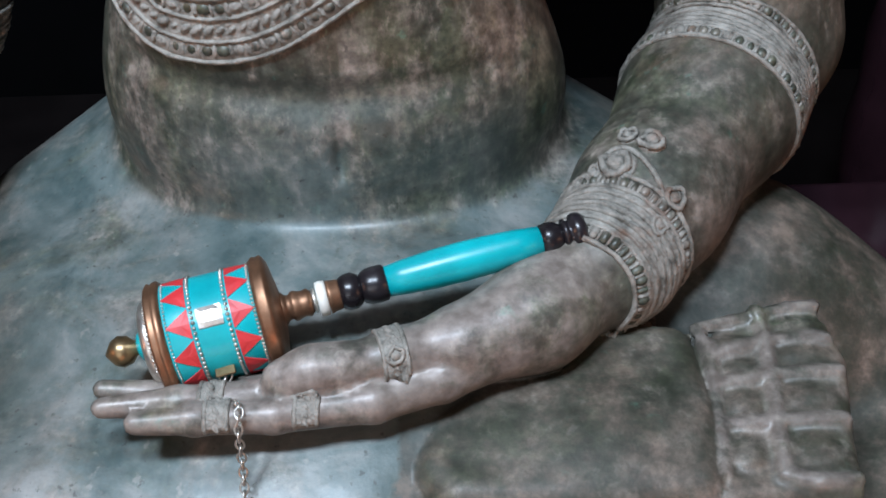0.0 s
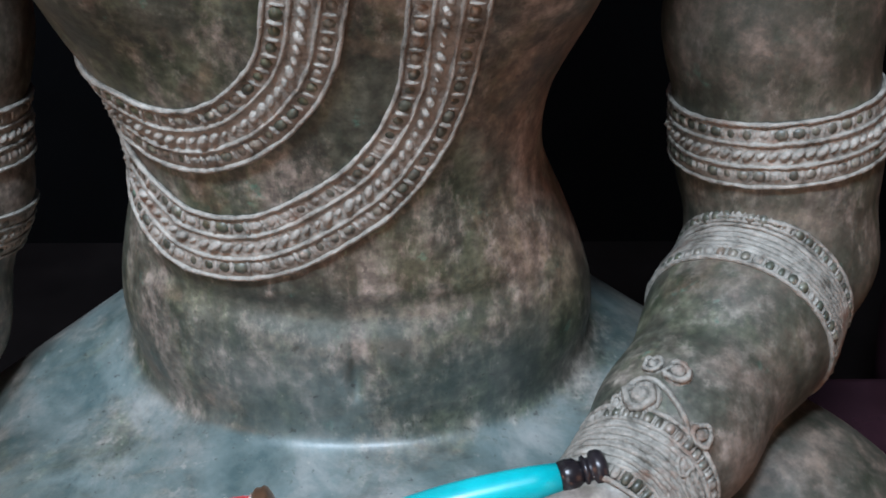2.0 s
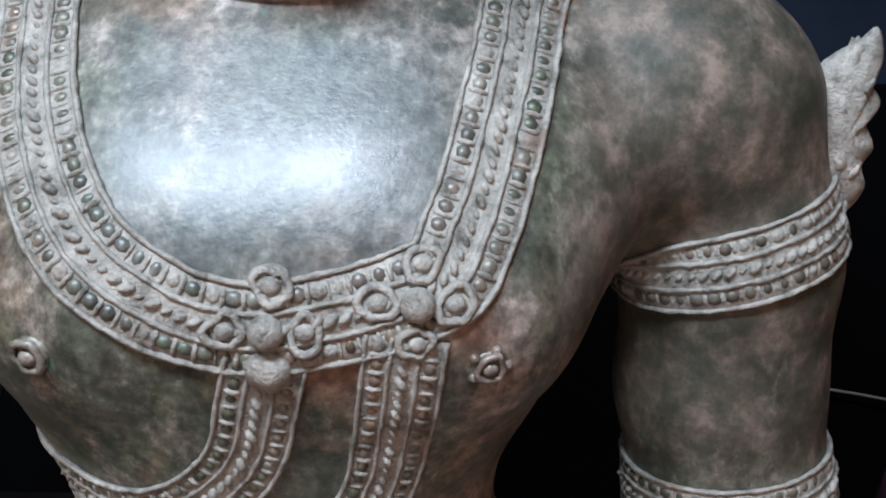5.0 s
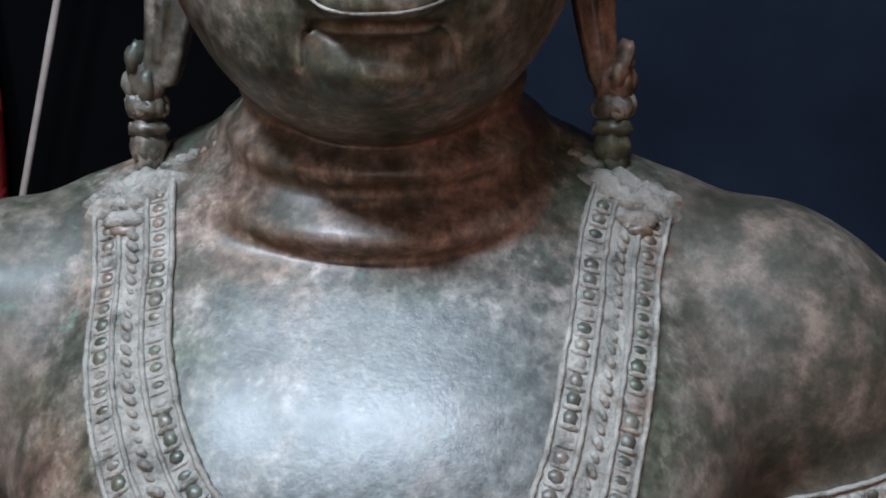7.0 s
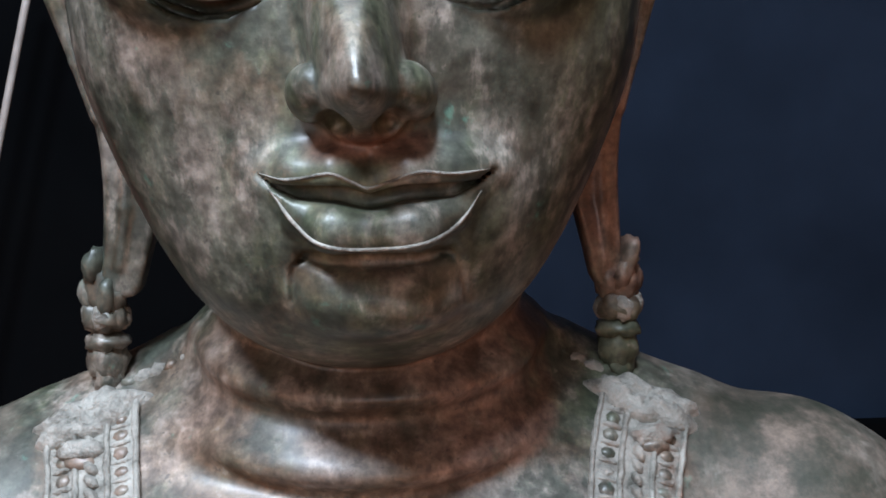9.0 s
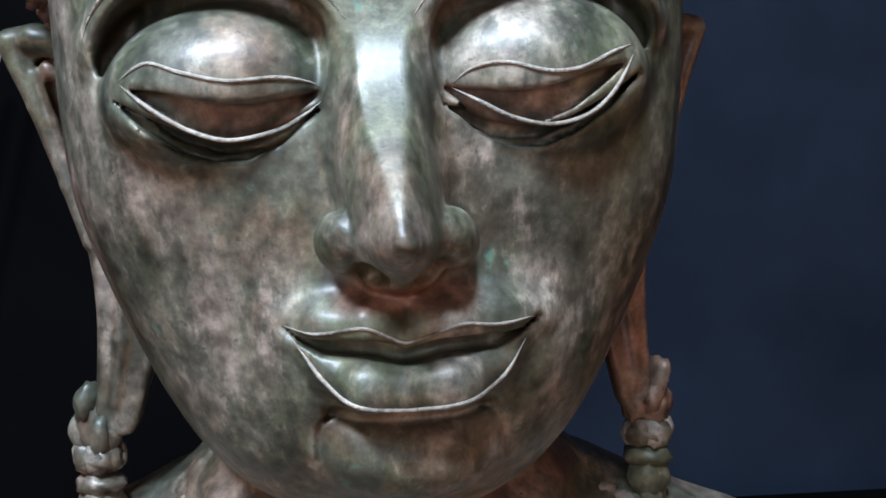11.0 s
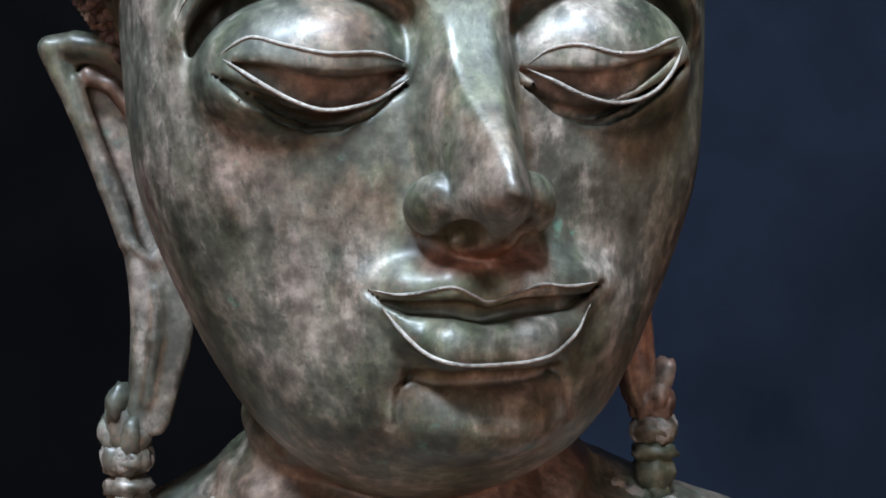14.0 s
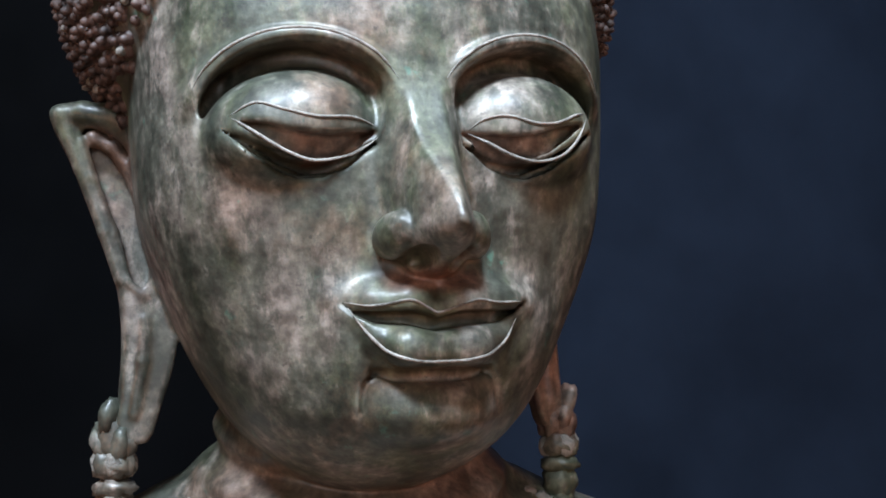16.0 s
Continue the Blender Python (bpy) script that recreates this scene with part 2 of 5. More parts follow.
# unseen walls and ceiling, added to enclose the room and bounce warm fill
structure("wall_east", box_bm((2.8, -3.1, 0.0), (2.9, 1.1, 2.6)), WALL, "unseen warm brown wall, added to bounce fill light")
structure("wall_west", box_bm((-2.9, -3.1, 0.0), (-2.8, 1.1, 2.6)), WALL, "unseen warm brown wall, added to bounce fill light")
structure("wall_south", box_bm((-2.9, -3.2, 0.0), (2.9, -3.1, 2.6)), WALL, "unseen warm brown wall, added to bounce fill light")
structure("ceiling", box_bm((-2.9, -3.2, 2.6), (2.9, 1.2, 2.7)), WALL, "unseen plain ceiling, added to close the room")


# ---------------------------------------------------------------- the statue: a distance field
CX = -0.007


def V(*a):
    return np.array(a, np.float32)


def ease(v, a, b):
    """0 at a, 1 at b, smooth between."""
    t = np.clip((v - a) / (b - a), 0, 1)
    return t * t * (3 - 2 * t)


def sm(a, b, k):
    h = np.clip(0.5 + 0.5 * (b - a) / k, 0, 1)
    return b + (a - b) * h - k * h * (1 - h)


def cut(a, b, k):
    return -sm(-a, b, k)


def ell(p, c, r, turn=None):
    q = p - V(*c)
    if turn is not None:
        q = q @ turn
    k0 = np.linalg.norm(q / V(*r), axis=1)
    k1 = np.linalg.norm(q / V(*[v * v for v in r]), axis=1) + 1e-6
    return k0 * (k0 - 1) / k1


def cap(p, a, b, ra, rb):
    a, b = V(*a), V(*b)
    ba = b - a
    h = np.clip((p - a) @ ba / (ba @ ba), 0, 1)
    return np.linalg.norm(p - a - h[:, None] * ba, axis=1) - (ra + (rb - ra) * h)


def chain(p, pts, k=0.006):
    """pts: (x, y, z, r) one after the other."""
    d = None
    for a, b in zip(pts, pts[1:]):
        c = cap(p, a[:3], b[:3], a[3], b[3])
        d = c if d is None else sm(d, c, k)
    return d


def spin(rx=0, ry=0, rz=0):
    return np.array(Euler((radians(rx), radians(ry), radians(rz))).to_matrix(), np.float32)


def curve(zs, vs):
    """A smooth table through the points."""
    zs, vs = np.array(zs, float), np.array(vs, float)
    t = np.linspace(zs[0], zs[-1], 400)
    m = np.gradient(vs, zs)
    i = np.clip(np.searchsorted(zs, t) - 1, 0, len(zs) - 2)
    h = zs[i + 1] - zs[i]
    s = (t - zs[i]) / h
    out = (2 * s**3 - 3 * s**2 + 1) * vs[i] + (s**3 - 2 * s**2 + s) * h * m[i] + (3 * s**2 - 2 * s**3) * vs[i + 1] + (s**3 - s**2) * h * m[i + 1]
    return t.astype(np.float32), out.astype(np.float32)


LEAN = curve((0.36, 0.5, 0.62, 0.7, 0.77, 0.86, 0.95), (-0.004, -0.004, -0.012, -0.014, -0.011, -0.007, -0.007))


def loft(p, table, n=2.5, cx=CX, z=None):
    z = p[:, 2] if z is None else z
    wide, mid, front, back = (np.interp(z, *c).astype(np.float32) for c in table)
    q = p[:, 1] - mid
    ry = np.where(q < 0, mid - front, back - mid)
    k = (np.abs((p[:, 0] - cx) / wide) ** n + np.abs(q / ry) ** n) ** (1 / n)
    d = (k - 1) * np.minimum(wide, ry)
    ends = np.maximum(table[0][0][0] - z, z - table[0][0][-1])
    return np.maximum(d, ends)


def table(rows):
    zs = [r[0] for r in rows]
    return [curve(zs, [r[k] for r in rows]) for k in (1, 2, 3, 4)]


#            height  half-width  middle  front  back
TORSO = table([
    (0.36, 0.10, 0.06, 0.0, 0.14), (0.43, 0.126, 0.06, -0.030, 0.155), (0.455, 0.141, 0.06, -0.0445, 0.162), (0.48, 0.149, 0.056, -0.0475, 0.165),
    (0.505, 0.1495, 0.053, -0.0465, 0.163), (0.53, 0.1445, 0.05, -0.0425, 0.16), (0.56, 0.135, 0.05, -0.039, 0.155), (0.60, 0.122, 0.05, -0.038, 0.155), (0.645, 0.126, 0.05, -0.044, 0.165),
    (0.69, 0.150, 0.055, -0.054, 0.18), (0.73, 0.170, 0.06, -0.064, 0.19), (0.765, 0.186, 0.065, -0.068, 0.2), (0.80, 0.198, 0.075, -0.058, 0.205),
    (0.84, 0.200, 0.09, -0.030, 0.205), (0.87, 0.185, 0.10, -0.002, 0.2), (0.90, 0.16, 0.11, 0.028, 0.19), (0.925, 0.135, 0.115, 0.06, 0.17), (0.95, 0.06, 0.115, 0.1, 0.13),
])
NECK = table([
    (0.84, 0.098, 0.1, 0.05, 0.17), (0.883, 0.106, 0.1, 0.0155, 0.17), (0.8945, 0.0955, 0.1, 0.029, 0.165), (0.912, 0.0950, 0.1, 0.019, 0.165), (0.9285, 0.0835, 0.1, 0.033, 0.16),
    (0.943, 0.0835, 0.1, 0.0265, 0.158), (0.9535, 0.0745, 0.1, 0.038, 0.155), (0.965, 0.077, 0.1, 0.031, 0.155), (0.9765, 0.0705, 0.1, 0.039, 0.15), (1.0, 0.072, 0.1, 0.034, 0.15), (1.05, 0.072, 0.1, 0.035, 0.15),
])
HEAD = table([
    (0.958, 0.02, 0.06, 0.04, 0.08), (0.968, 0.040, 0.055, 0.008, 0.10), (0.98, 0.057, 0.055, -0.016, 0.11), (0.995, 0.072, 0.055, -0.029, 0.12), (1.015, 0.0855, 0.055, -0.035, 0.135),
    (1.035, 0.096, 0.055, -0.036, 0.15), (1.06, 0.107, 0.055, -0.040, 0.16), (1.09, 0.117, 0.055, -0.046, 0.172), (1.12, 0.121, 0.057, -0.050, 0.18), (1.15, 0.123, 0.06, -0.053, 0.185),
    (1.18, 0.124, 0.062, -0.054, 0.187), (1.21, 0.122, 0.065, -0.048, 0.185), (1.24, 0.115, 0.07, -0.034, 0.18), (1.27, 0.10, 0.075, -0.012, 0.165), (1.295, 0.075, 0.08, 0.02, 0.14), (1.31, 0.03, 0.08, 0.06, 0.11),
])


def pair(f):
    """The union of a form with its mirror image; f takes the side: 1 or -1."""
    return np.minimum(f(1), f(-1))


NOSE = table([
    (1.0590, 0.005, -0.046, -0.050, -0.03), (1.0620, 0.0095, -0.05, -0.0640, -0.03), (1.0658, 0.0140, -0.05, -0.0790, -0.03), (1.0705, 0.0165, -0.05, -0.0905, -0.03), (1.0765, 0.0175, -0.05, -0.0988, -0.03), (1.084, 0.0172, -0.05, -0.0975, -0.03), (1.100, 0.0172, -0.05, -0.0880, -0.03),
    (1.12, 0.0158, -0.05, -0.0750, -0.03), (1.137, 0.0150, -0.045, -0.066, -0.03), (1.15, 0.0160, -0.04, -0.060, -0.03), (1.165, 0.020, -0.04, -0.055, -0.03), (1.18, 0.022, -0.04, -0.048, -0.03),
])
CARVED = [True]


def groove(m, pts):
    """A channel seen from the front; pts: (x, z, half-width)."""
    q = m[:, [0, 2]]
    d = None
    for (xa, za, ra), (xb, zb, rb) in zip(pts, pts[1:]):
        a, ba = V(xa, za), V(xb - xa, zb - za)
        h = np.clip((q - a) @ ba / (ba @ ba), 0, 1)
        c = np.linalg.norm(q - a - h[:, None] * ba, axis=1) - (ra + (rb - ra) * h)
        d = c if d is None else np.minimum(d, c)
    return np.where(m[:, 1] < 0.03, d, 1.0)


def engrave(d, g, depth, k):
    return cut(d, np.maximum(g, -d - depth), k) if CARVED[0] else d


SLIT = [(0.021, 1.1246, 0.0008), (0.030, 1.1205, 0.0034), (0.040, 1.1172, 0.0050), (0.050, 1.1170, 0.0053), (0.060, 1.1198, 0.0046), (0.070, 1.1246, 0.0030), (0.079, 1.1286, 0.0008)]


def face_field(p):
    m = p.copy()
    m[:, 2] -= 0.03 * (p[:, 0] - CX) * np.clip((p[:, 2] - 1.05) / 0.08, 0, 1)
    m[:, 0] = np.abs(p[:, 0] - CX)
    d = loft(p, HEAD, 2.5)
    # sockets with a sharp brow edge, then the domed lids in them
    lean = m[:, 2] + 0.06 * (0.0535 - m[:, 0])
    ring = (np.sqrt(((m[:, 0] - 0.0535) / 0.0410) ** 2 + ((lean - 1.1365) / 0.0285) ** 2) - 1) * 0.0285
    deep = 0.0165 * ease(lean, 1.112, 1.150) * ease(m[:, 0], 0.104, 0.080) * ease(m[:, 0], 0.002, 0.030)
    d = d - np.where(m[:, 1] < 0.03, 0.0030 * ease(ring, -0.0005, 0.0015) * ease(ring, 0.0085, 0.0040) * ease(lean, 1.130, 1.146) * ease(m[:, 0], 0.006, 0.022), 0.0)
    d = cut(d, np.where(m[:, 1] < 0.03, np.maximum(ring, -d - deep), 1.0), 0.0025)
    d = sm(d, ell(m, (0.0535, -0.0225, 1.1280), (0.0410, 0.0345, 0.0300), spin(0, 5, 15)), 0.0035)
    # muzzle and nose; both sit a little off the middle
    w = m.copy()
    mid = CX + 0.0055
    w[:, 0] = np.where(p[:, 0] < mid, (mid - p[:, 0]) * 1.06, (p[:, 0] - mid) * 0.95)
    b = m.copy()
    b[:, 0] = np.abs(p[:, 0] - CX - 0.004 * np.clip((1.11 - p[:, 2]) / 0.04, 0, 1))
    d = sm(d, ell(w, (0, 0.0, 1.040), (0.058, 0.0465, 0.031)), 0.020)
    # the bridge is a flat facet that narrows to the tip
    ridge = np.interp(b[:, 2], *NOSE[2]).astype(np.float32) + 0.0068 * ease(b[:, 2], 1.080, 1.130)
    d = sm(d, cut(loft(b, NOSE, 1.45, 0.0), b[:, 1] - ridge, 0.0012), 0.009)
    d = sm(d, ell(b, (0.0178, -0.0560, 1.0770), (0.0080, 0.0155, 0.0096), spin(-18, 10, -20)), 0.0020)
    d = cut(d, ell(b, (0.0094, -0.0660, 1.0655), (0.0066, 0.0165, 0.0064)), 0.0022)
    # lips, chin
    d = sm(d, chain(w, [(0, -0.0490, 1.0450, 0.0044), (0.013, -0.0488, 1.0486, 0.0044), (0.028, -0.0425, 1.0482, 0.0040), (0.042, -0.034, 1.0495, 0.0026)], 0.012), 0.011)
    d = sm(d, chain(w, [(0, -0.0485, 1.0272, 0.0090), (0.014, -0.047, 1.0282, 0.0086), (0.027, -0.040, 1.0335, 0.0062), (0.040, -0.034, 1.0445, 0.003)], 0.006), 0.003)
    d = engrave(d, groove(w, [(0, 1.0385, 0.0030), (0.012, 1.0415, 0.0032), (0.028, 1.0420, 0.0026), (0.0375, 1.0445, 0.0008), (0.0425, 1.0485, 0.0003)]), 0.006, 0.002)
    d = sm(d, ell(w, (0, -0.020, 1.001), (0.034, 0.024, 0.018)), 0.008)
    d = engrave(d, groove(w, [(0, 1.0160, 0.0028), (0.016, 1.0162, 0.0026), (0.027, 1.0185, 0.0012)]), 0.004, 0.005)
    d = engrave(d, groove(w, [(0.026, 1.0180, 0.0006), (0.0315, 1.0135, 0.0011), (0.0330, 1.0, 0.0006)]), 0.0010, 0.0018)
    # the slit below the lid, and the furrow round the lower lid
    d = engrave(d, groove(m, SLIT), 0.0056, 0.0014)
    d = engrave(d, groove(m, [(0.020, 1.1195, 0.0005), (0.026, 1.1165, 0.0014), (0.034, 1.1112, 0.0028), (0.044, 1.1080, 0.0035), (0.053, 1.1078, 0.0035), (0.062, 1.1104, 0.0031), (0.074, 1.1172, 0.0022), (0.086, 1.1262, 0.0005)]), 0.0046, 0.0014)
    return d


def outline(q, pts):
    """Signed distance to a closed polygon in the plane."""
    pts = [V(*v) for v in pts]
    d2, side = np.full(len(q), 1.0, np.float32), np.ones(len(q), np.float32)
    for a, b in zip(pts, pts[1:] + pts[:1]):
        e, w = b - a, q - a
        h = np.clip(w @ e / (e @ e), 0, 1)
        d2 = np.minimum(d2, ((w - h[:, None] * e) ** 2).sum(1))
        up, down, left = q[:, 1] >= a[1], q[:, 1] < b[1], e[0] * w[:, 1] - e[1] * w[:, 0] > 0
        flip = (up & down & left) | (~up & ~down & ~left)
        side = np.where(flip, -side, side)
    return side * np.sqrt(d2)


LEAF = ((0.1622, 1.1600), (0.1585, 1.1490), (0.1494, 1.1304), (0.1368, 1.0965), (0.1285, 1.0714), (0.1257, 1.0538), (0.125, 1.0334), (0.1266, 1.0074), (0.128, 0.988),
        (0.112, 0.985), (0.1047, 1.0037), (0.0973, 1.0297), (0.0971, 1.0489), (0.104, 1.0600), (0.104, 1.0921), (0.100, 1.12), (0.110, 1.1410), (0.1210, 1.1570), (0.1330, 1.1645), (0.147, 1.1662), (0.1580, 1.1645))
HOLLOW = ((0.146, 1.1498), (0.1352, 1.1516), (0.1209, 1.1399), (0.1137, 1.131), (0.110, 1.08), (0.1143, 1.0624), (0.1214, 1.0684), (0.1297, 1.095), (0.141, 1.1246))


def rounded(pts, k=3):
    """A closed outline through pts, smoothed."""
    P = np.array(pts, float)
    out = []
    for i in range(len(P)):
        a, b, c, d = (P[(i + o) % len(P)] for o in (-1, 0, 1, 2))
        for t in np.arange(k) / k:
            out.append(tuple(0.5 * (2 * b + (c - a) * t + (2 * a - 5 * b + 4 * c - d) * t * t + (3 * b - a - 3 * c + d) * t**3)))
    return out


LEAF, HOLLOW = rounded(LEAF), rounded(HOLLOW)


def ear_field(p):
    out = np.full(len(p), 1.0, np.float32)
    near = (np.abs(p[:, 0] - CX) > 0.07) & (p[:, 1] > 0.045) & (p[:, 1] < 0.15)
    if not near.any():
        return out
    p = p[near].copy()
    u = np.abs(p[:, 0] - CX)
    u = 0.112 + (u - 0.112) / np.where(p[:, 0] > CX, 0.82, 1.0)
    p[:, 0] = u
    y = p[:, 1] - 0.10 - 0.10 * (u - 0.13)
    flat = p[:, [0, 2]]
    e = np.stack([outline(flat, LEAF) + 0.003, np.abs(y) - 0.005], 1)
    d = np.linalg.norm(np.maximum(e, 0), axis=1) + np.minimum(e.max(1), 0) - 0.003
    d = cut(d, np.maximum(outline(flat, HOLLOW), y - 0.0025), 0.003)
    rim = chain(p, [(0.106, 0.084, 1.130, 0.0074), (0.1170, 0.087, 1.147, 0.0086), (0.1300, 0.0905, 1.1570, 0.0078), (0.145, 0.094, 1.1600, 0.0062), (0.1565, 0.096, 1.1590, 0.0048), (0.146, 0.096, 1.131, 0.0038), (0.1335, 0.094, 1.0965, 0.0038), (0.1255, 0.093, 1.0714, 0.0036)], 0.002)
    fold = chain(p, [(0.146, 0.0945, 1.1446, 0.0028), (0.1405, 0.094, 1.1246, 0.0030), (0.1295, 0.0935, 1.095, 0.0030), (0.1225, 0.092, 1.0690, 0.0024), (0.1145, 0.092, 1.0625, 0.0026), (0.109, 0.092, 1.068, 0.0024)], 0.002)
    curl = chain(p, [(0.1460, 0.0965, 1.1430, 0.0026), (0.1400, 0.0955, 1.1465, 0.0040), (0.1300, 0.095, 1.1420, 0.0044), (0.1210, 0.095, 1.1290, 0.0042), (0.1150, 0.095, 1.1120, 0.0030)], 0.002)
    fold = np.minimum(fold, curl)
    line = chain(p, [(0.1135, 0.0915, 1.0492, 0.0026), (0.1145, 0.0915, 1.0273, 0.0030), (0.119, 0.092, 1.0, 0.0026)], 0.002)
    d = sm(d, np.minimum(rim, np.minimum(fold, line)), 0.0025)
    out[near] = d
    return out


HAIR_MID = CX - 0.006
HAIR = table([
    (1.148, 0.116, 0.09, -0.022, 0.19), (1.16, 0.120, 0.09, -0.028, 0.197), (1.18, 0.134, 0.09, -0.030, 0.205), (1.20, 0.1445, 0.09, -0.030, 0.21), (1.22, 0.150, 0.09, -0.029, 0.212),
    (1.25, 0.150, 0.09, -0.026, 0.21), (1.28, 0.138, 0.09, -0.010, 0.20), (1.305, 0.112, 0.09, 0.012, 0.18), (1.32, 0.08, 0.09, 0.03, 0.15), (1.326, 0.03, 0.09, 0.06, 0.12),
])


def arm_field(p):
    # bent arm with the hand in the lap
    d = chain(p, [(0.225, 0.115, 0.83, 0.072), (0.25, 0.105, 0.74, 0.0605), (0.252, 0.102, 0.66, 0.059), (0.265, 0.095, 0.58, 0.058), (0.275, 0.085, 0.51, 0.058)], 0.03)
    d = sm(d, chain(p, [(0.275, 0.085, 0.505, 0.057), (0.235, 0.02, 0.488, 0.054), (0.185, -0.055, 0.47, 0.044), (0.155, -0.1, 0.464, 0.037)], 0.02), 0.02)
    hand = chain(p, [(0.155, -0.1, 0.461, 0.034), (0.107, -0.146, 0.459, 0.026), (0.068, -0.166, 0.458, 0.0215)], 0.02)
    thumb = chain(p, [(0.085, -0.160, 0.460, 0.022), (0.030, -0.178, 0.462, 0.0132), (0.002, -0.186, 0.463, 0.0116), (-0.012, -0.188, 0.463, 0.0120), (-0.027, -0.190, 0.461, 0.0100)], 0.01)
    hand = sm(hand, thumb, 0.008)
    for pts in ([(0.085, -0.166, 0.455, 0.016), (0.055, -0.184, 0.451, 0.0120), (0.02, -0.198, 0.450, 0.0105), (-0.03, -0.205, 0.450, 0.0088), (-0.07, -0.206, 0.451, 0.0082), (-0.099, -0.2085, 0.452, 0.0058)],
                [(0.05, -0.178, 0.448, 0.014), (-0.03, -0.190, 0.450, 0.0092), (-0.08, -0.194, 0.452, 0.0080), (-0.118, -0.1965, 0.452, 0.0054)],
                [(0.04, -0.165, 0.442, 0.015), (-0.03, -0.179, 0.443, 0.0090), (-0.08, -0.182, 0.445, 0.0078), (-0.121, -0.181, 0.450, 0.0052)]):
        hand = sm(hand, chain(p, pts, 0.004), 0.0022)
    d = sm(d, hand, 0.015)
    # straight arm reaching over the knee
    d2 = chain(p, [(-0.239, 0.115, 0.83, 0.072), (-0.264, 0.105, 0.74, 0.0605), (-0.27, 0.102, 0.66, 0.059), (-0.282, 0.09, 0.56, 0.056), (-0.30, 0.06, 0.47, 0.05), (-0.33, -0.02, 0.42, 0.042)], 0.03)
    d2 = sm(d2, ell(p, (-0.345, -0.075, 0.40), (0.04, 0.06, 0.028), spin(20, 0, 12)), 0.02)
    return d, d2


def cloth_field(p):
    d = ell(p, (0.0, -0.02, 0.37), (0.25, 0.235, 0.084))
    d = sm(d, chain(p, [(0.10, 0.07, 0.355, 0.105), (0.25, -0.015, 0.338, 0.095), (0.44, -0.08, 0.272, 0.07)], 0.04), 0.03)
    d = sm(d, chain(p, [(-0.12, 0.055, 0.335, 0.095), (-0.24, -0.05, 0.312, 0.088), (-0.44, -0.12, 0.28, 0.07)], 0.04), 0.04)
    d = sm(d, chain(p, [(-0.42, -0.12, 0.30, 0.07), (-0.2, -0.19, 0.335, 0.065), (0.0, -0.2, 0.35, 0.055)], 0.04), 0.04)
    # hips behind the waist
    d = sm(d, chain(p, [(-0.12, 0.10, 0.398, 0.084), (-0.24, 0.07, 0.335, 0.075)], 0.02), 0.03)
    d = sm(d, chain(p, [(0.10, 0.12, 0.392, 0.084), (0.23, 0.08, 0.330, 0.078)], 0.02), 0.03)
    return sm(d, chain(p, [(0.42, -0.11, 0.29, 0.07), (0.2, -0.22, 0.28, 0.06), (-0.1, -0.26, 0.27, 0.05)], 0.04), 0.03)


SOLE = [(0.052, -0.213), (0.058, -0.192), (0.093, -0.168), (0.122, -0.144), (0.158, -0.136), (0.184, -0.139), (0.187, -0.180), (0.183, -0.226), (0.120, -0.230), (0.062, -0.226)]
TOES = [(0.206, -0.140), (0.240, -0.124), (0.268, -0.117), (0.275, -0.150), (0.264, -0.200), (0.260, -0.232), (0.198, -0.232), (0.203, -0.190)]
PADS = ((0.260, -0.1275, 0.0185, 0.0080), (0.258, -0.1490, 0.0185, 0.0095), (0.2535, -0.1775, 0.0185, 0.0130), (0.2490, -0.2120, 0.0190, 0.0160),
        (0.2215, -0.1390, 0.0125, 0.0070), (0.2215, -0.1570, 0.0125, 0.0075), (0.2180, -0.1800, 0.0125, 0.0115), (0.2120, -0.2100, 0.0120, 0.0140))


WEBS = ([(0.2015, 0.128), (0.206, 0.142), (0.204, 0.166), (0.201, 0.195), (0.197, 0.225)], [(0.239, 0.119), (0.2385, 0.142), (0.2365, 0.164), (0.232, 0.194), (0.228, 0.226)],
        [(0.2015, 0.128), (0.222, 0.123), (0.239, 0.119), (0.258, 0.114), (0.274, 0.113)], [(0.208, 0.148), (0.239, 0.1385), (0.274, 0.138)], [(0.206, 0.168), (0.2365, 0.163), (0.275, 0.161)],
        [(0.202, 0.195), (0.232, 0.194), (0.269, 0.1935)], [(0.228, 0.2265), (0.245, 0.232), (0.264, 0.231)])


def webs(p):
    """The ridges between the toes."""
    d = ell(p, (0.2385, -0.119, 0.430), (0.0055, 0.0075, 0.0065))
    for pts in WEBS:
        d = np.minimum(d, chain(p, [(x, -y, 0.4225 + 0.13 * (0.18 - y), 0.0036) for x, y in pts], 0.002))
    return d


